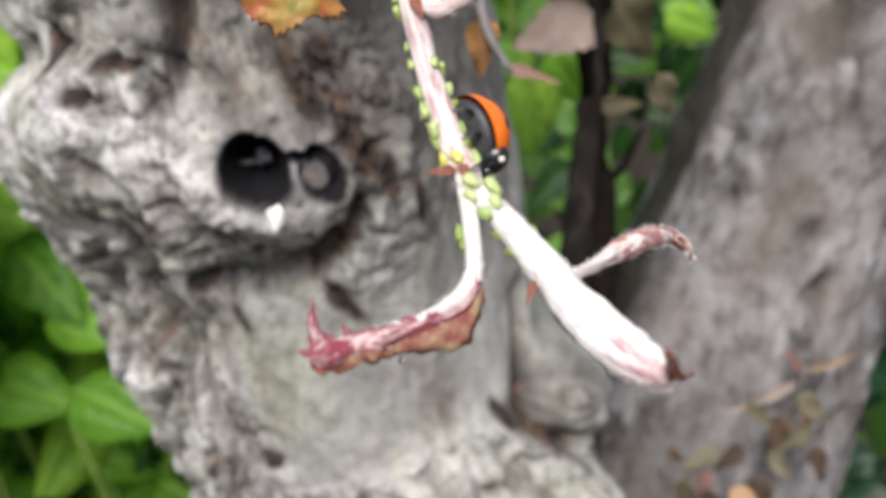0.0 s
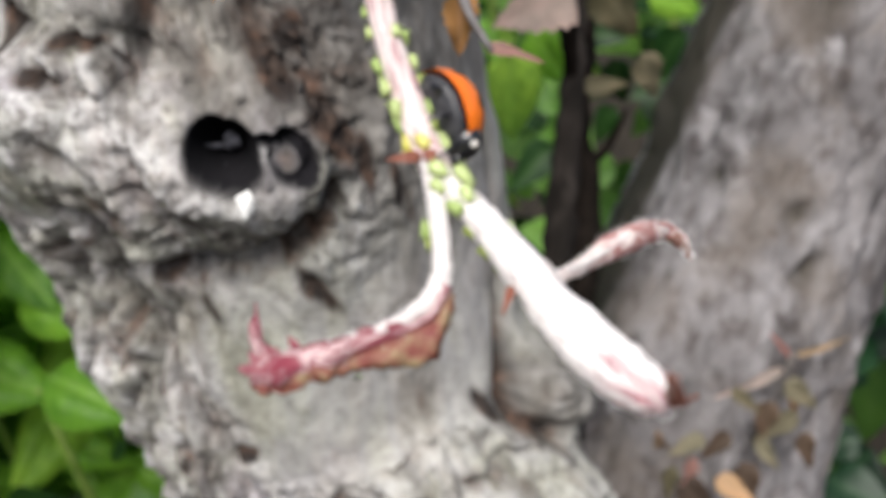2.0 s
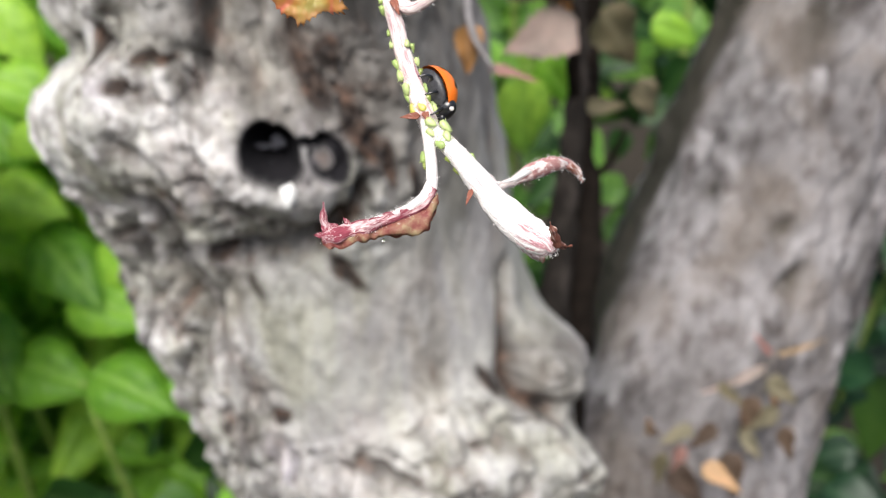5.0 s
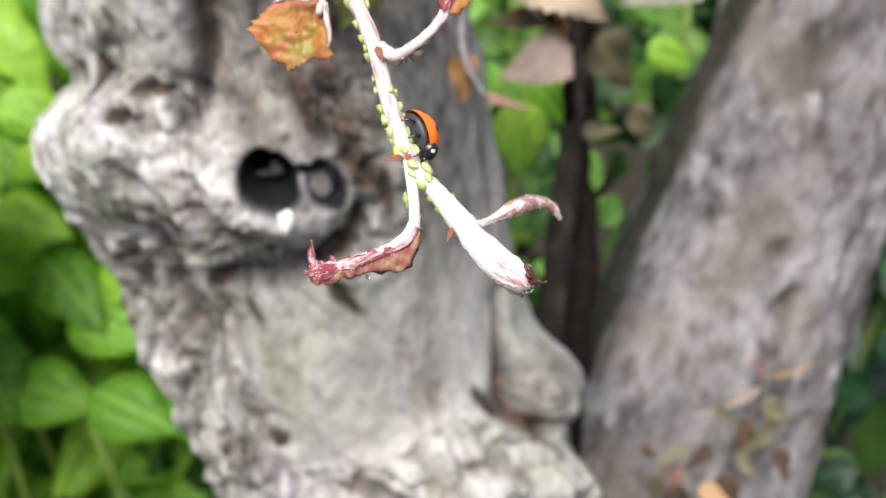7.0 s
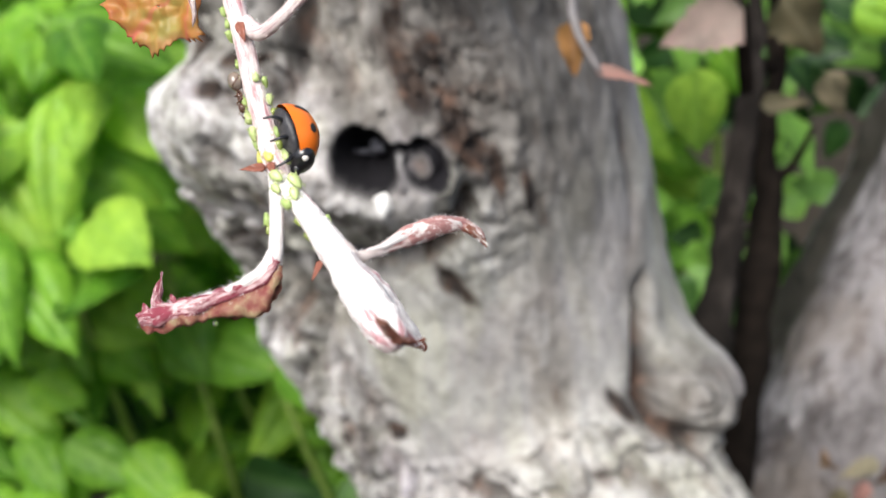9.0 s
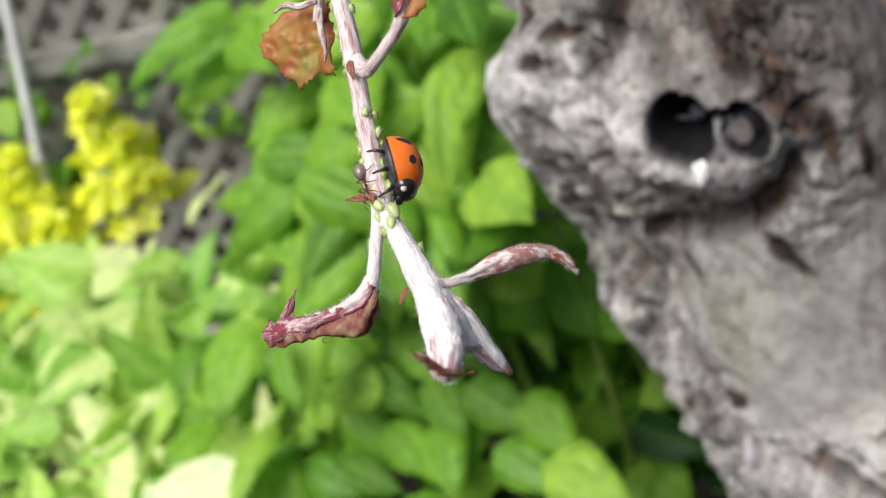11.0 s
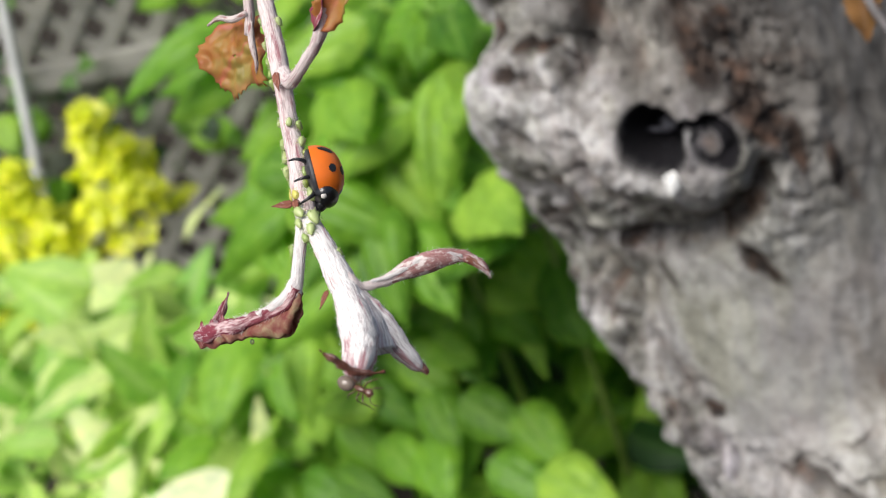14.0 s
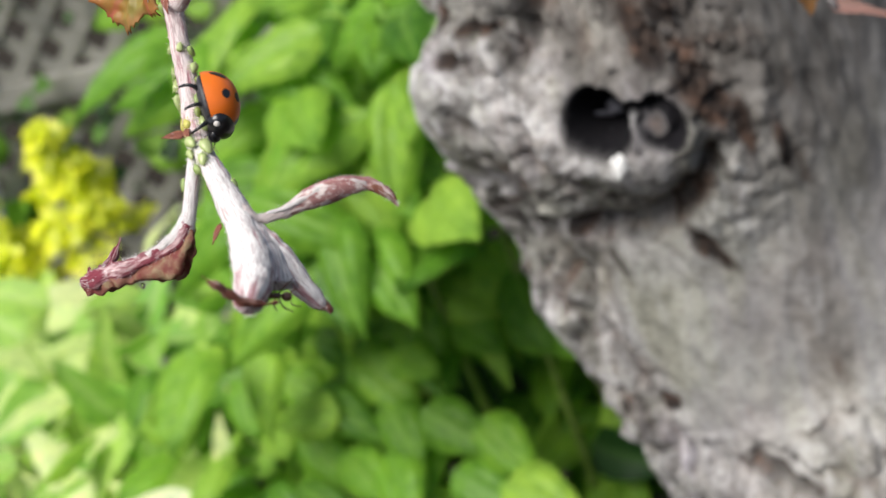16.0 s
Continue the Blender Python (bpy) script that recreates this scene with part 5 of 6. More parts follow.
def apple_twig():
    root = thing("apple_twig", "downy pinkish apple shoot with curled red leaves, hanging free", "twig")
    stem_r = [1.1, 1.05, 1.0, 1.0, 1.05, 1.0, 1.0, 1.1, 1.3, 1.05]
    piece("stem", tube_mesh("stem", mm(STEM_PATH), [r * MM for r in stem_r], 16, 8, 0.00010, 900), STEM, root)
    old = [(-13.4, -2, 20), (-22, 12, 60), (-30, 60, 130), (-45, 150, 230), (-70, 260, 330)]
    piece("old_wood", tube_mesh("old_wood", mm(old), [0.0011, 0.0016, 0.0025, 0.0045, 0.008], 12, 6, 0.0002, 200), LIMB, root, "older brown wood of the shoot")
    hairs("down", STEM_PATH, stem_r, 900, 0.45, HAIR, root, 3)
    # left petiole and its curled leaf
    pet = [(3.2, -8.9, -21.8), (3.4, -9.4, -23.8), (3.8, -10.3, -26.7), (4.0, -10.9, -29.3), (3.8, -11.0, -31.0)]
    piece("petiole", tube_mesh("petiole", mm(pet), [0.0009, 0.00075, 0.0007, 0.00072, 0.0008], 12, 6, 0.00006, 900), BUD, root)
    hairs("down", pet, [0.9, 0.75, 0.7, 0.72, 0.8], 300, 0.4, HAIR, root, 4)
    blade = [(4.2, -10.9, -30.6), (3.2, -11.1, -32.0), (1.6, -11.4, -33.1), (-0.8, -11.6, -34.2), (-3.0, -11.8, -34.9), (-5.0, -12.0, -35.5), (-7.2, -12.3, -36.2), (-8.9, -12.6, -36.6)]
    curl = piece("curled_leaf", folded_leaf("curled_leaf", blade, [0.6, 1.9, 2.7, 2.0, 1.4, 1.3, 1.2, 0.6], [0.4, 0.7, 0.8, 0.8, 0.8, 0.9, 0.9, 0.4], (0.12, 0.1, -1), 0.9, 1.0), UNDER, root, "curled young leaf, red above and ochre beneath")
    solid(curl, 0.00022)
    rib = [(4.1, -11.2, -30.2), (3.0, -11.5, -31.9), (1.3, -11.9, -33.0), (-1.0, -12.1, -34.1), (-3.2, -12.4, -34.8), (-5.2, -12.6, -35.4), (-7.2, -12.8, -36.1), (-8.8, -13.0, -36.6)]
    piece("leaf_rib", tube_mesh("leaf_rib", mm(rib), [0.0007, 0.0008, 0.0008, 0.0007, 0.0007, 0.0008, 0.0008, 0.0004], 16, 9, 0.00042, 420, 0.75), CURL, curl, "swollen crimson midrib")
    ridge = [(4.0, -11.2, -29.6), (3.2, -11.6, -31.2), (1.6, -12.0, -32.4), (-0.8, -12.1, -33.5), (-3.0, -12.3, -34.2), (-5.0, -12.4, -34.7)]
    piece("leaf_fold", tube_mesh("leaf_fold", mm(ridge), [0.0007, 0.00065, 0.0005, 0.0004, 0.00035, 0.0002], 12, 8, 0.00015, 700, 0.8), BUD, curl, "white downy edge folded over the midrib")
    hairs("down", rib, [0.7, 0.9, 1.0, 0.9, 0.9, 0.9, 0.9, 0.4], 320, 0.5, HAIR, curl, 5)
    hairs("down", ridge, [0.7, 0.65, 0.5, 0.4, 0.35, 0.2], 300, 0.4, HAIR, curl, 15)
    piece("leaf_horn", tube_mesh("leaf_horn", mm([(-7.4, -11.6, -35.8), (-8.6, -9.8, -35.0), (-9.2, -8.2, -33.8), (-9.4, -7.2, -32.0)]), [0.0008, 0.0006, 0.0004, 0.0001], 10, 6, 0.0002, 900), CURL, curl)
    for k, (x, y, z, w) in enumerate(((-8.2, -12.6, -36.0, 1.0), (-7.0, -12.2, -35.2, 0.8), (-8.7, -12.5, -36.2, 0.9), (-5.8, -11.9, -34.8, 0.8))):
        tooth = leaf_mesh("leaf_tooth", 0.0022, 0.0012, 0.2, 0.3, 0.1, 1, 0.5, 7, 5)
        solid(piece("leaf_tooth", tooth, CURL, curl, "", turned((-0.5 - 0.1 * (k % 3), 0.3, 0.7 - 0.3 * (k % 3)), (0.2, -1, 0.2), (x * MM, y * MM, z * MM)) @ Matrix.Scale(0.75 * w, 4)), 0.0001)
    piece("water_drop", blob_mesh("water_drop", (0.00025, 0.00025, 0.0003), 0.02, 1.0), DROP, curl, "", pose(-0.0017, -0.0116, -0.0366))
    # right arm of the fork swells into the bud of two folded leaves
    arm = [(3.2, -8.6, -21.4), (4.3, -9.1, -23.3), (6.6, -9.8, -25.6), (8.2, -10.1, -27.5), (9.8, -10.5, -29.5), (11.6, -10.8, -31.6)]
    arm_r = [0.7, 1.0, 1.2, 1.35, 1.6, 1.2]
    piece("bud_stalk", tube_mesh("bud_stalk", mm(arm), [r * MM for r in arm_r], 16, 8, 0.0001, 900), BUD, root)
    hairs("down", arm, arm_r, 600, 0.28, HAIR, root, 6)
    bud_a = [(9.2, -10.0, -29.0), (11.5, -9.5, -31.6), (13.7, -8.7, -33.9), (15.6, -7.8, -36.2), (17.0, -6.9, -37.8), (17.5, -6.6, -38.3)]
    a = piece("bud_leaf", blushing(tube_mesh("bud_leaf", mm(bud_a), [0.0010, 0.0015, 0.0016, 0.0013, 0.0008, 0.00015], 20, 9, 0.00022, 700, 0.8), 0.35, 1.9), BUD, root, "slender downy leaf still folded in the bud")
    hairs("down", bud_a, [1.0, 1.5, 1.6, 1.3, 0.8, 0.2], 600, 0.26, HAIR, a, 7)
    bud_b = [(9.2, -10.6, -29.0), (11.5, -11.5, -31.6), (13.9, -13.2, -34.0), (16.0, -15.6, -35.8), (17.6, -18.0, -36.8), (18.0, -18.8, -37.5)]
    b = piece("bud_leaf", blushing(tube_mesh("bud_leaf", mm(bud_b), [0.0010, 0.0017, 0.0020, 0.0019, 0.0014, 0.0005], 20, 9, 0.00024, 700, 0.85), 0.45, 1.9), BUD, root, "broad downy white leaf still folded in the bud")
    hairs("down", bud_b, [1.0, 1.7, 2.0, 1.9, 1.4, 0.5], 700, 0.26, HAIR, b, 8)
    piece("bud_leaf", web_mesh("bud_leaf", bud_a[:4], bud_b[:4], [0.9, 1.6, 1.5, 0.5], 1.0), BUD, root, "downy white leaf still folded in the bud")
    piece("leaf_tip", tube_mesh("leaf_tip", mm([(16.2, -7.4, -36.9), (17.0, -6.9, -37.8), (17.6, -6.5, -38.4), (17.9, -6.3, -38.8)]), [0.0007, 0.0006, 0.0004, 0.0001], 10, 5, 0.0003, 900), TIP, a, "withered brown tip")
    piece("leaf_tip", tube_mesh("leaf_tip", mm([(17.2, -23.4, -34.3), (17.4, -22.4, -35.0), (18.1, -20.6, -36.2), (18.8, -19.2, -36.8), (19.4, -18.2, -36.9), (20.2, -17.2, -36.8)]), [0.0001, 0.0004, 0.0005, 0.00045, 0.0003, 0.0001], 12, 6, 0.0003, 900, 0.7), TIP, b, "withered brown hem with a hooked tip")
    # folded leaf that stands out from the bud
    arm2 = [(9.0, -10.6, -28.2), (10.6, -10.6, -29.1), (11.9, -9.6, -29.8), (13.9, -8.0, -29.0), (16.4, -6.6, -27.6), (18.5, -5.4, -26.7), (20.6, -4.0, -26.4), (22.2, -3.0, -27.3), (22.9, -2.4, -28.3)]
    fold_r = [0.9, 0.8, 0.55, 0.62, 1.25, 1.15, 0.7, 0.45, 0.12]
    leaf = piece("side_leaf", blushing(tube_mesh("side_leaf", mm(arm2), [r * MM for r in fold_r], 16, 8, 0.00020, 700, 0.7), 0.36, 1.5, 1.6), FOLDED, root, "folded downy leaf with a brown drooping tip")
    hairs("down", arm2, fold_r, 420, 0.4, HAIR, leaf, 9)
    piece("leaf_tip", tube_mesh("leaf_tip", mm([(20.9, -3.9, -26.5), (22.1, -3.0, -27.2), (22.6, -2.6, -27.8), (23.0, -2.3, -28.6)]), [0.0006, 0.00055, 0.0003, 0.00008], 8, 5, 0.0001, 900), TIP, leaf)
    edge = [(12.6, -9.4, -29.2), (14.2, -8.5, -28.7), (16.0, -7.6, -27.6), (17.6, -6.8, -26.6), (19.4, -5.5, -26.1), (20.8, -4.5, -26.3)]
    piece("leaf_fold", tube_mesh("leaf_fold", mm(edge), [0.0001, 0.0002, 0.00030, 0.00030, 0.00024, 0.0001], 10, 7, 0.00012, 900, 0.8), BUD, leaf, "white downy edge where the leaf folds")
    # upper petiole with a torn red leaf, and the orange leaf across from it
    pet2 = [(-1.0, -7.6, -6.8), (0.2, -8.2, -7.9), (1.6, -9.2, -8.1), (4.4, -10.6, -6.5), (6.6, -11.2, -4.4), (7.4, -11.5, -3.0), (8.2, -12, 0)]
    r2 = [0.8, 0.82, 0.72, 0.65, 0.65, 0.75, 0.5]
    piece("petiole", tube_mesh("petiole", mm(pet2), [r * MM for r in r2], 12, 7, 0.0001, 900), STEM, root)
    hairs("down", pet2, r2, 320, 0.4, HAIR, root, 10)
    for at, way, up, length, width, mat, label in (((7.3, -11.6, -3.2), (0.75, -0.1, 0.9), (0.3, -1, 0), 8, 3.6, ORANGE, "torn olive-orange leaf"), ((7.1, -12.1, -3.4), (0.25, -0.1, 1), (-0.4, -1, 0), 7, 1.8, CURL, "folded dark red leaf")):
        solid(piece("leaf", leaf_mesh("leaf", length * MM, width * MM, 0.2, 0.5, 0.15, 1, 0.6, 15, 9), mat, root, label, turned(way, up, [c * MM for c in at])), 0.0001)
    pet3 = [(-9, -6, 8), (-9.2, -5.0, 4), (-9.0, -4.4, 0.2), (-9.6, -4.0, -2.0)]
    piece("petiole", tube_mesh("petiole", mm(pet3), [0.0007, 0.0006, 0.0006, 0.0004], 10, 5, 0.0001, 900), STEM, root)
    # a polar blade whose rim runs through the leaf's corners, toothed and crumpled
    corners = [(-16.2, -0.4), (-12.6, 0.5), (-9.0, -0.1), (-7.9, -3.6), (-8.1, -7.4), (-10.6, -7.4), (-13.4, -8.8), (-16.0, -7.2), (-18.7, -4.2)]
    rim = [np.array(q) for q in corners]
    rows, cols = 18, 108
    cen = np.array((-12.6, -4.2))
    loop = np.array([rim[int(k * 9 / cols)] * (1 - k * 9 / cols % 1) + rim[(int(k * 9 / cols) + 1) % 9] * (k * 9 / cols % 1) for k in range(cols)])
    loop = (loop + np.roll(loop, 1, 0) + np.roll(loop, -1, 0)) / 3
    co, vein = np.zeros((rows, cols, 3)), np.zeros((rows, cols))
    f = np.linspace(0.02, 1, rows)
    rng = random.Random(4)
    teeth = np.repeat([rng.uniform(-0.02, 0.20) for _ in range(cols // 3)], 3) * np.tile([0.2, 1.0, 0.4], cols // 3)
    for i in range(rows):
        for j in range(cols):
            q = cen + (loop[j] - cen) * f[i] * (1 + f[i] ** 5 * teeth[j])
            n = noise.fractal(Vector((q[0], 0.0, q[1])) * 0.24, 0.9, 2.0, 3)
            co[i, j] = np.array((q[0], -2.9 + 1.3 * n - 0.06 * (q[0] + 12) + 0.035 * (q[1] + 4) ** 2, q[1])) * MM
            a = math.atan2(q[1] + 0.5, -8.2 - q[0])
            vein[i, j] = 0.6 * max(0.0, math.cos(a * 9 + 0.7 * n) * 9 - 8) + 0.55 * max(0.0, (f[i] - 0.72) / 0.28) * (0.6 + 0.8 * n)
    big = piece("orange_leaf", grid_mesh("orange_leaf", co, True, {"vein": np.clip(vein, 0, 1)}), ORANGE, root, "crumpled orange-red toothed leaf")
    solid(big, 0.00012)
    piece("leaf_rib", tube_mesh("leaf_rib", mm([(-8.6, -4.6, -0.6), (-8.3, -4.7, -3.0), (-7.9, -4.4, -5.0), (-8.2, -4.0, -6.6)]), [0.0004, 0.0004, 0.0003, 0.0001], 8, 6, 0.0001, 900), FOLDED, big, "pink downy rib")
    piece("leaf_rib", tube_mesh("leaf_rib", mm([(-8.8, -5.0, 0.4), (-11.0, -4.9, -0.2), (-13.6, -4.6, 0.1), (-15.6, -4.4, -0.6)]), [0.0004, 0.0004, 0.0003, 0.0001], 8, 6, 0.0001, 700), FOLDED, big, "pink downy rib")
    # scales and stipules
    for at, way, length, width in (((-1.4, -8.4, -7.0), (0.45, -0.4, -0.9), 2.4, 1.1), ((2.4, -9.6, -21.4), (-0.9, -0.5, -0.1), 2.6, 1.0), ((8.8, -11.6, -30.2), (-0.35, -0.4, -1), 2.2, 0.7), ((2.9, -9.9, -20.9), (0.3, -0.4, -0.9), 1.4, 1.0)):
        solid(piece("stipule", leaf_mesh("stipule", length * MM, width * MM, 0.15, 0.4, 0.1, 0, 0.5, 7, 5), TIP, root, "", turned(way, (0.1, -1, 0.2), [c * MM for c in at])), 0.0001)
    return root


TWIG = apple_twig()


# ---- ladybird ----
ORANGE_SHELL, BLACK_SHELL = None, None


def shell(name, colour, rough):
    m, nt, b = material(name, rough, 0.5)
    n = noise_node(nt, 500, 4, 0.5)
    nt.links.new(ramp(nt, n.outputs[0], [(0.3, tuple(c * 0.88 for c in colour)), (0.7, colour)]), b.inputs["Base Color"])
    b.inputs["Coat Weight"].default_value = 0.35
    b.inputs["Coat Roughness"].default_value = 0.15
    return m


ORANGE_SHELL = shell("orange_wing_case", (0.80, 0.17, 0.012), 0.35)
BLACK_SHELL = shell("black_chitin", (0.010, 0.010, 0.012), 0.3)
CREAM = shell("cream_mark", (0.52, 0.49, 0.45), 0.4)
BELLY = plain("black_belly", [(0.3, (0.008, 0.008, 0.010)), (0.7, (0.05, 0.05, 0.055))], 2500, 0.45, 0.5, 0.5, None, 0.0002)


def dome(name, a, b, h, lift=0.0, u0=0.0, u1=2 * math.pi, rings=14, seg=28, scale=1.0):
    """A part of a low dome: half axes a (along x), b (along y), height h."""
    bm = bmesh.new()
    rows = []
    for i in range(rings + 1):
        p = (i / rings) * math.pi / 2
        r, z = math.cos(p) ** 0.85, math.sin(p) ** 0.95
        rows.append([bm.verts.new(((a * r * math.cos(u0 + (u1 - u0) * j / seg)) * scale, b * r * math.sin(u0 + (u1 - u0) * j / seg) * scale, h * z * scale + lift)) for j in range(seg + 1)])
    for r0, r1 in zip(rows, rows[1:]):
        for j in range(seg):
            bm.faces.new((r0[j], r0[j + 1], r1[j + 1], r1[j]))
    bmesh.ops.remove_doubles(bm, verts=bm.verts, dist=1e-6)
    return bm


def ladybird():
    """Head along +x, back along +z, belly in the plane z = 0."""
    root = thing("ladybird", "orange seven-spot ladybird clinging head down to the twig", "ladybird")
    A, B, H = 3.20 * MM, 2.85 * MM, 3.0 * MM
    for sign in (1, -1):
        part("wing_case", dome("wing_case", A, B, H, 0.25 * MM, 0.0, sign * math.pi, 14, 24), ORANGE_SHELL, root)
    # spots lie just proud of the wing cases
    for px, py, r in ((0.12, 0.38, 0.50), (0.12, -0.38, 0.50), (-0.62, 0.56, 0.46), (-0.62, -0.56, 0.46), (0.05, 0.80, 0.46), (0.05, -0.80, 0.46), (0.80, 0.0, 0.50)):
        bm = bmesh.new()
        rows = []
        for i in range(5):
            row = []
            for j in range(16):
                q = i / 4 * r * (1 + 0.05 * math.sin(3 * j))
                x, y = px * A / MM + q * math.cos(j * math.pi / 8), py * B / MM + q * math.sqrt(1 - py * py) ** 1.2 * math.sin(j * math.pi / 8)
                k = min(0.985, (x * MM / A) ** 2 + (y * MM / B) ** 2)
                ang = math.acos(min(1, math.sqrt(k) ** (1 / 0.85)))
                z = H / MM * math.sin(ang) ** 0.95 + 0.25
                row.append(bm.verts.new(Vector((x, y, z)) * MM * 1.0 + Vector((x / (A / MM) ** 2, y / (B / MM) ** 2, (z - 0.25) / (H / MM) ** 2)).normalized() * 0.045 * MM))
            rows.append(row)
        for r0, r1 in zip(rows, rows[1:]):
            for j in range(16):
                bm.faces.new((r0[j], r0[(j + 1) % 16], r1[(j + 1) % 16], r1[j]))
        bmesh.ops.remove_doubles(bm, verts=bm.verts, dist=1e-6)
        part("spot", bm, BLACK_SHELL, root)
    bm = bmesh.new()
    bmesh.ops.create_uvsphere(bm, u_segments=24, v_segments=12, radius=1.0)
    bmesh.ops.scale(bm, vec=(2.9 * MM, 2.5 * MM, 0.75 * MM), verts=bm.verts)
    for v in bm.verts:
        v.co.z += 0.12 * MM + (0.12 * MM if math.sin(v.co.x * 6500) > 0.3 else 0) * (1 if v.co.z > 0 else -0.6)
    part("abdomen", bm, BELLY, root)
    bm = bmesh.new()
    bmesh.ops.create_uvsphere(bm, u_segments=20, v_segments=12, radius=1.0)
    bmesh.ops.scale(bm, vec=(1.35 * MM, 2.40 * MM, 1.40 * MM), verts=bm.verts)
    pro = part("pronotum", bm, BLACK_SHELL, root)
    pro.matrix_basis = pose(2.30 * MM, 0, 0.80 * MM, 0, 30, 0)
    for sign in (1, -1):
        bm = bmesh.new()
        bmesh.ops.create_uvsphere(bm, u_segments=12, v_segments=8, radius=1.0)
        bmesh.ops.scale(bm, vec=(0.42 * MM, 0.26 * MM, 0.34 * MM), verts=bm.verts)
        part("pale_patch", bm, CREAM, pro, "cream corner patch").matrix_basis = pose(0.42 * MM, sign * 2.05 * MM, 0.05 * MM)
    bm = bmesh.new()
    bmesh.ops.create_uvsphere(bm, u_segments=16, v_segments=10, radius=1.0)
    bmesh.ops.scale(bm, vec=(0.75 * MM, 1.0 * MM, 0.6 * MM), verts=bm.verts)
    head = part("head", bm, BLACK_SHELL, root)
    head.matrix_basis = pose(3.20 * MM, 0, 0.10 * MM, 0, 30, 0)
    for sign in (1, -1):
        piece("antenna", tube_mesh("antenna", mm([(0.4, sign * 0.5, 0), (0.9, sign * 0.9, 0.05), (1.2, sign * 1.3, -0.05)]), [0.00008, 0.00007, 0.00012], 6, 4), BLACK_SHELL, head)
        for x, reach, fore in ((1.9, 1.9, 0.9), (0.4, 2.3, 0.0), (-1.0, 2.2, -0.9)):
            leg = [(x, sign * 0.9, -0.3), (x + fore * 0.4, sign * (reach * 0.75), -0.45), (x + fore * 0.8, sign * reach * 0.85, -1.2), (x + fore * 1.0, sign * reach * 0.6, -2.0)]
            piece("leg", tube_mesh("leg", mm(leg), [0.00026, 0.00024, 0.00017, 0.00010], 8, 5), BLACK_SHELL, root)
    return root


# ---- aphids ----
APHID_SKINS = [shell("aphid_green", (0.30, 0.40, 0.12), 0.55), shell("aphid_pale", (0.40, 0.48, 0.19), 0.55), shell("aphid_yellow", (0.52, 0.48, 0.10), 0.4), shell("aphid_olive", (0.22, 0.27, 0.05), 0.4)]


def aphid(skin):
    """Head along +x, back along +z; the stem's skin lies at z = 0."""
    root = thing("aphid", "small pear-shaped green aphid sucking at the stem", "aphid", "aphids on the twig")
    bm = bmesh.new()
    bmesh.ops.create_uvsphere(bm, u_segments=14, v_segments=9, radius=1.0)
    for v in bm.verts:
        x = v.co.x
        k = 0.62 - 0.22 * x
        v.co = Vector((x * 0.98, v.co.y * k, v.co.z * k * 0.75 + 0.46)) * MM
    part("body", bm, skin, root)
    for sign in (1, -1):
        piece("antenna", tube_mesh("antenna", mm([(0.75, sign * 0.15, 0.5), (0.9, sign * 0.4, 0.55), (0.2, sign * 0.75, 0.6)]), [0.000035, 0.00003, 0.00002], 4, 2), skin, root)
        piece("cornicle", tube_mesh("cornicle", mm([(-0.5, sign * 0.28, 0.85), (-0.8, sign * 0.36, 1.05)]), [0.00006, 0.00004], 5, 2), skin, root)
        for x, fore in ((0.4, 0.5), (0.1, 0.0), (-0.15, -0.6)):
            piece("leg", tube_mesh("leg", mm([(x, sign * 0.25, 0.35), (x + fore * 0.5, sign * 0.75, 0.5), (x + fore, sign * 0.95, 0.0)]), [0.00005, 0.00004, 0.00003], 4, 2), skin, root)
    return root


# ---- ant ----
ANT_SKIN = shell("brown_ant", (0.10, 0.045, 0.028), 0.3)
ANT_GASTER = shell("ant_gaster", (0.185, 0.145, 0.115), 0.25)


def ant():
    root = thing("ant", "brown garden ant running over the twig among the aphids", "ant")
    for name, at, size, skin in (("gaster", (-1.5, 0, 0.75), (1.0, 0.75, 0.72), ANT_GASTER), ("thorax", (0.15, 0, 0.65), (0.75, 0.3, 0.33), ANT_SKIN), ("head", (1.35, 0, 0.7), (0.52, 0.45, 0.36), ANT_SKIN)):
        bm = bmesh.new()
        bmesh.ops.create_uvsphere(bm, u_segments=14, v_segments=9, radius=1.0)
        bmesh.ops.scale(bm, vec=size, verts=bm.verts)
        bmesh.ops.translate(bm, vec=at, verts=bm.verts)
        bmesh.ops.scale(bm, vec=(MM, MM, MM), verts=bm.verts)
        part(name, bm, skin, root)
    for sign in (1, -1):
        piece("antenna", tube_mesh("antenna", mm([(1.7, sign * 0.2, 0.8), (2.0, sign * 0.7, 1.0), (2.7, sign * 0.9, 0.5)]), [0.00006, 0.00005, 0.00004], 5, 3), ANT_SKIN, root)
        for x, fore in ((0.55, 0.9), (0.2, 0.1), (-0.15, -1.0)):
            piece("leg", tube_mesh("leg", mm([(x, sign * 0.2, 0.55), (x + fore * 0.6, sign * 0.9, 1.0), (x + fore, sign * 1.3, 0.4), (x + fore * 1.4, sign * 1.6, -0.1)]), [0.00008, 0.00008, 0.00006, 0.00004], 5, 3), ANT_SKIN, root)
    return root


# ---- where the riders sit on the twig ----
RIGHT_PATH = STEM_PATH[:-1] + [(4.3, -9.1, -23.3), (6.6, -9.8, -25.6), (8.2, -10.1, -27.5), (9.8, -10.5, -29.5), (11.6, -10.8, -31.6)]
LEFT_PATH = [(3.2, -8.9, -21.8), (3.4, -9.4, -23.8), (3.8, -10.3, -26.7), (4.0, -10.9, -29.3)]


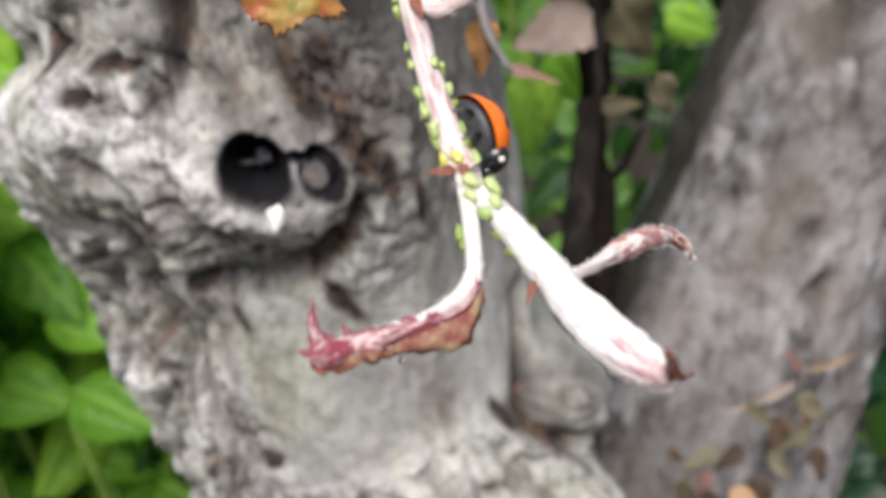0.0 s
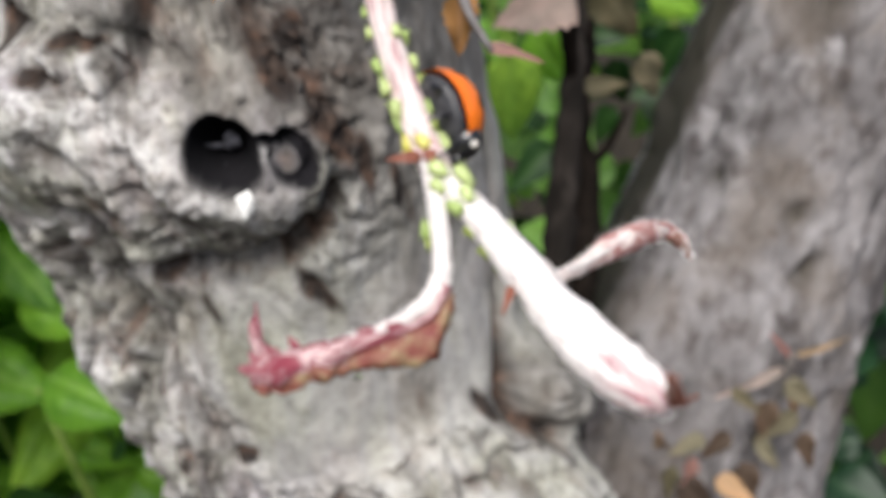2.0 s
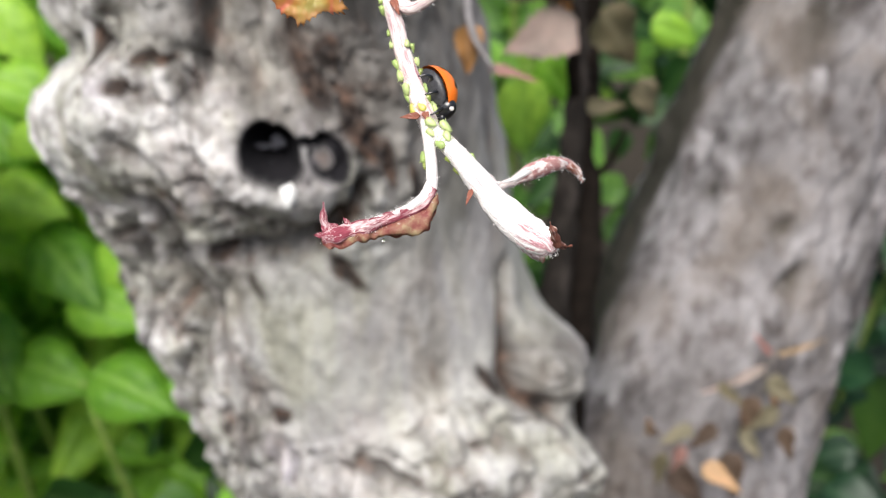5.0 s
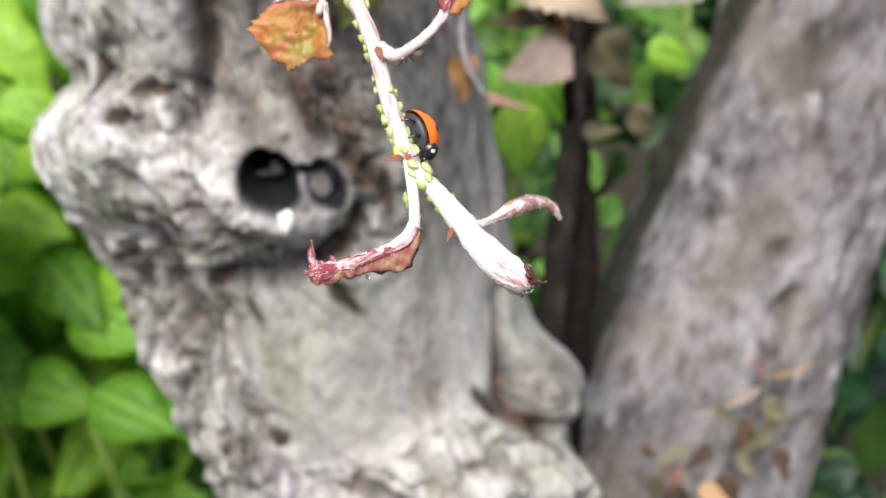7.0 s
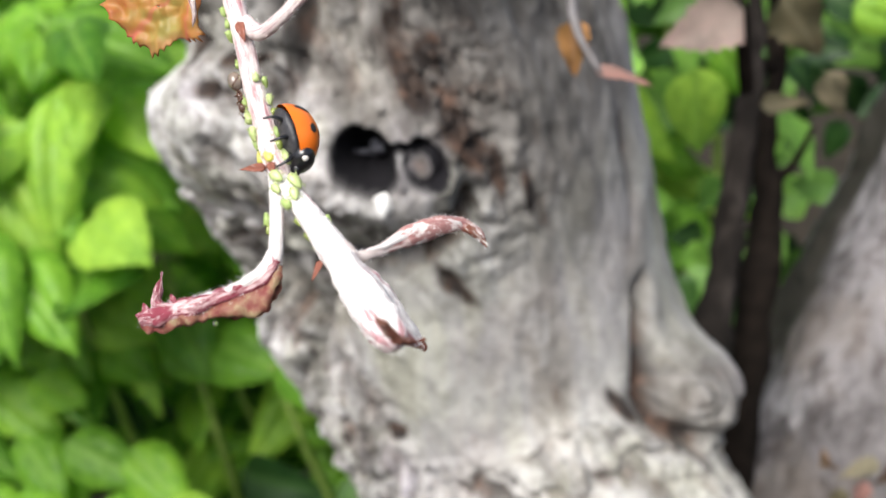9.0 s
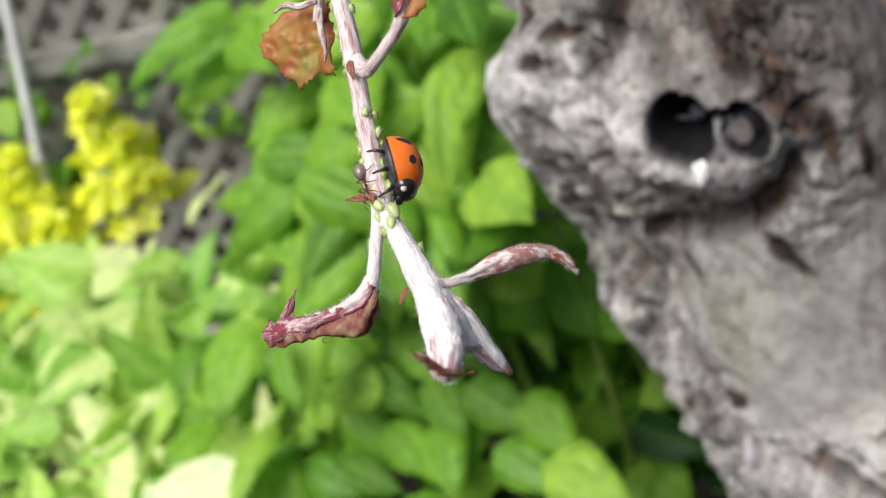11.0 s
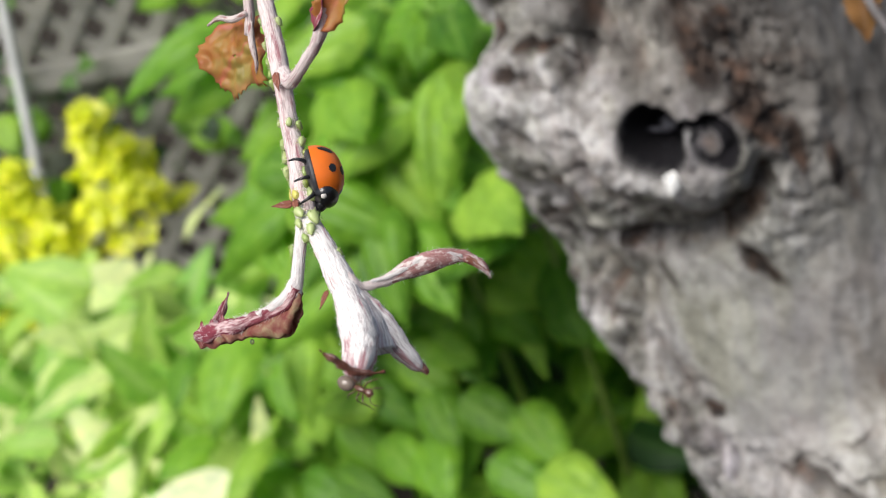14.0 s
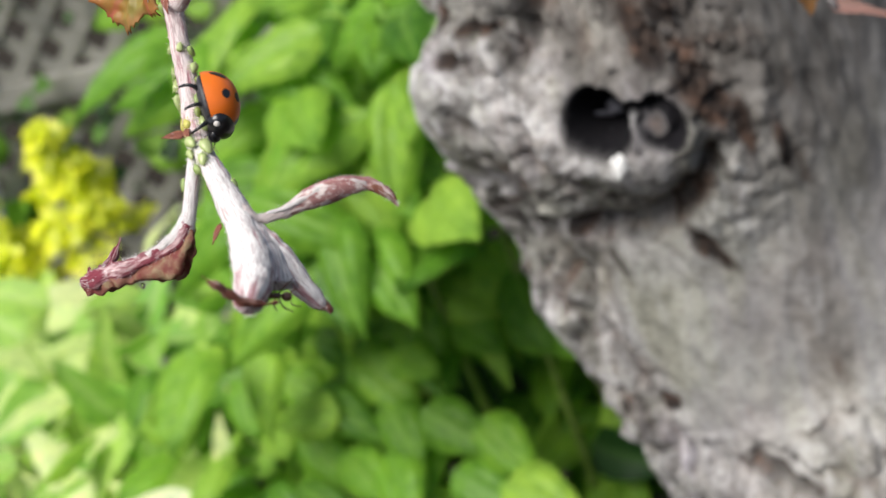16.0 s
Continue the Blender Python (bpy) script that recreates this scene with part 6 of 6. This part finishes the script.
def seat(pts, z, around, radius, spin):
    """A place on a stalk at local height z (mm): around 0 faces the camera's first side, 90 the right. spin turns the head from down."""
    p = smooth_path(pts, 8)
    i = int(np.argmin(np.abs(p[:, 2] - z)))
    t = Vector(p[min(i + 1, len(p) - 1)] - p[max(i - 1, 0)]).normalized()
    a = radians(around)
    out = Vector((math.sin(a), -math.cos(a), 0))
    out = (out - t * out.dot(t)).normalized()
    m = turned(out.cross(t), out, (Vector(p[i]) + out * radius) * MM)
    return m @ pose(0, 0, 0, 0, 0, spin)


RIDERS = []


def place_riders():
    """Puts the animals on the twig; each one keeps its place in the twig's space."""
    bug = ladybird()
    d = Vector((2.5, -0.15, -6.9)).normalized()
    n = Vector((0.77, 0.60, 0.14))
    n = (n - d * n.dot(d)).normalized()
    m = Matrix((d, n.cross(d), n)).transposed().to_4x4()
    m.translation = Vector((3.45, -7.75, -18.35)) * MM
    bug.scale = (1.04, 1.04, 1.04)
    RIDERS.append((bug, m))
    kinds = [aphid(s) for s in APHID_SKINS]
    used = [False] * 4
    # height on the stalk, way round, size, skin
    rows = ((-0.5, -95, 0.9, 0), (-1.6, 85, 0.9, 1), (-3.4, -80, 0.9, 1), (-5.2, -85, 1.0, 0), (-6.6, -75, 0.8, 0), (-8.0, -85, 1.0, 0), (-10.5, -95, 0.7, 0), (-12.2, -80, 0.8, 1),
            (-12.6, 40, 0.8, 1), (-13.0, 95, 0.9, 0), (-14.4, -85, 1.1, 0), (-14.8, 85, 1.0, 1), (-16.0, -80, 1.2, 1), (-16.2, 100, 1.0, 3), (-17.6, -60, 1.25, 1), (-18.2, 70, 1.0, 0),
            (-19.0, -85, 1.0, 0), (-19.6, 60, 0.9, 3), (-20.2, -70, 1.1, 2), (-20.3, -5, 1.0, 2), (-20.8, 75, 1.3, 1))
    right = ((-22.4, 0, 1.2, 1), (-23.2, -40, 1.0, 1), (-23.6, 60, 1.4, 1), (-24.4, 30, 1.1, 1), (-24.6, -50, 1.1, 0), (-25.8, -95, 0.9, 3), (-27.2, -100, 1.0, 3), (-28.4, -95, 0.8, 3), (-27.0, 100, 0.8, 0))
    left = ((-26.3, -95, 1.1, 0), (-27.4, -110, 0.8, 3))
    rng = random.Random(21)
    for path, group, rad in ((STEM_PATH, rows, 0.95), (RIGHT_PATH, right, 1.0), (LEFT_PATH, left, 0.65)):
        for z, around, size, skin in group:
            m = seat(path, z, around, rad, rng.uniform(-30, 30) + (180 if rng.random() < 0.3 else 0)) @ Matrix.Scale(1.0, 4)
            size *= 0.70
            if used[skin]:
                ob = copy_thing(kinds[skin], Matrix.Identity(4))
            else:
                ob, used[skin] = kinds[skin], True
            ob.scale = (size, size, size)
            RIDERS.append((ob, m))
    return ant()


ANT = place_riders()
# seconds, sway of the twig (metres) and its turn (degrees)
SWAY = [
    (0.0, -0.0003, 0.0001, 0.0000, -0.2, 0.7, -1.3),
    (0.5, -0.0003, 0.0014, 0.0007, -0.1, 1.0, -1.5),
    (1.0, -0.0006, 0.0017, 0.0014, 1.1, 0.8, 0.0),
    (1.5, -0.0007, 0.0017, 0.0005, 1.3, 1.1, 0.2),
    (2.0, -0.0004, 0.0013, 0.0004, 0.6, 1.1, -0.4),
    (2.5, -0.0008, 0.0013, 0.0005, 1.2, -0.0, -0.7),
    (3.0, -0.0001, 0.0014, 0.0011, 0.4, 0.0, -0.4),
    (5.5, 0.0004, -0.0009, 0.0004, 0.3, 0.3, 0.1),
    (6.0, 0.0006, -0.0008, -0.0001, -0.0, 0.3, -0.4),
    (6.5, 0.0002, -0.0008, 0.0001, 0.2, 0.2, -0.2),
    (7.0, 0.0002, -0.0007, 0.0004, 0.1, 0.1, -0.2),
    (7.5, 0.0006, -0.0008, 0.0005, -0.4, 0.4, -0.0),
    (8.0, 0.0004, -0.0004, 0.0003, -0.4, 0.3, -0.2),
    (8.5, 0.0007, 0.0001, 0.0008, 0.1, -0.7, 0.4),
    (9.0, 0.0015, 0.0004, 0.0007, -0.3, -1.2, 1.0),
    (9.5, 0.0026, 0.0009, 0.0017, -1.5, -0.7, 0.2),
    (10.0, 0.0011, 0.0010, 0.0010, -0.3, -0.3, 1.6),
    (10.2, 0.0009, 0.0008, -0.0004, -1.0, -0.8, 1.8),
    (12.3, -0.0012, -0.0004, -0.0015, 0.8, -0.5, -0.5),
    (12.5, -0.0010, -0.0004, -0.0019, 0.5, -0.4, -0.4),
    (13.0, -0.0008, -0.0007, -0.0016, 1.2, -0.5, -0.2),
    (13.5, -0.0005, -0.0005, -0.0020, 0.7, 0.0, -0.0),
    (14.0, -0.0005, -0.0003, -0.0006, 0.2, -0.4, 1.0),
    (14.5, -0.0004, -0.0004, -0.0008, 0.3, -0.3, 0.8),
    (15.0, -0.0004, -0.0006, -0.0021, -0.6, -0.9, 0.4),
    (15.5, -0.0003, -0.0007, -0.0016, -0.0, -1.2, 0.9),
    (16.0, 0.0003, -0.0004, -0.0008, 0.2, -0.5, 1.1),
]
# seconds, stalk (0 stem, 1 upper petiole, 2 left petiole, 3 bud, 4 under the bud's tip, 5 between its leaves, 6 the fork's right arm), height, way round, distance from the stalk's middle, turn of the head from down
ANT_ROWS = (
    (0.0, 1, -1.0, 20, 0.8, 180), (5.5, 1, -2.5, 20, 0.8, 0), (6.5, 1, -5.2, 150, 0.5, 0), (7.0, 1, -8.0, 150, 0.5, 20), (7.3, 0, -10.0, 40, 1.0, 10), (7.8, 0, -11.2, 30, 1.0, 10),
    (8.3, 0, -11.4, 20, 1.0, 10), (8.8, 0, -13.0, -60, 1.0, 0), (9.5, 0, -16.0, -100, 1.0, 0), (10.2, 0, -18.6, -60, 1.1, 0), (12.3, 0, -21.5, 20, 1.2, 0), (12.5, 2, -26.5, 70, 0.8, 0),
    (12.8, 6, -25.8, 10, 1.3, 0), (13.1, 6, -28.2, 0, 1.6, 0), (13.4, 3, -32.5, -50, 2.0, 0), (13.6, 3, -35.0, -70, 2.0, 0), (13.8, 4, -37.7, 10, 0.3, 0), (14.5, 4, -37.7, 0, 0.3, 10),
    (15.0, 3, -35.6, -100, 1.9, 0), (15.6, 5, -36.7, 0, 0.2, 0), (16.0, 5, -36.6, 0, 0.2, 10))
BUD_PATH = [(9.2, -10.6, -29.0), (11.5, -11.5, -31.6), (13.9, -13.2, -34.0), (16.0, -15.6, -35.8), (17.6, -18.0, -36.8), (18.0, -18.8, -37.5)]
HANG_PATH = [(17.0, -18.6, -37.0), (19.4, -18.9, -37.7), (21.8, -19.2, -38.4)]
GAP_PATH = [(14.6, -12.8, -36.3), (16.1, -12.0, -36.7), (17.6, -11.2, -37.1)]
UPPER_PATH = [(8.2, -12, 0), (7.4, -11.5, -3.0), (6.6, -11.2, -4.4), (4.4, -10.6, -6.5), (1.6, -9.2, -8.1)]


def twig_pose(t):
    k = [r[0] for r in SWAY]
    v = [np.interp(t, k, [r[i] for r in SWAY]) for i in range(1, 7)]
    return BASE @ Matrix.Translation(PIVOT + Vector(v[:3])) @ pose(0, 0, 0, *v[3:])


def motions():
    times = [r[0] for r in SWAY]
    walk(TWIG, [(t, twig_pose(t)) for t in times])
    for ob, m in RIDERS:
        walk(ob, [(t, twig_pose(t) @ m) for t in times])
    paths = (STEM_PATH, UPPER_PATH, LEFT_PATH, BUD_PATH, HANG_PATH, GAP_PATH, RIGHT_PATH)
    walk(ANT, [(t, twig_pose(t) @ seat(paths[k], z, around, off, spin)) for t, k, z, around, off, spin in ANT_ROWS])


motions()
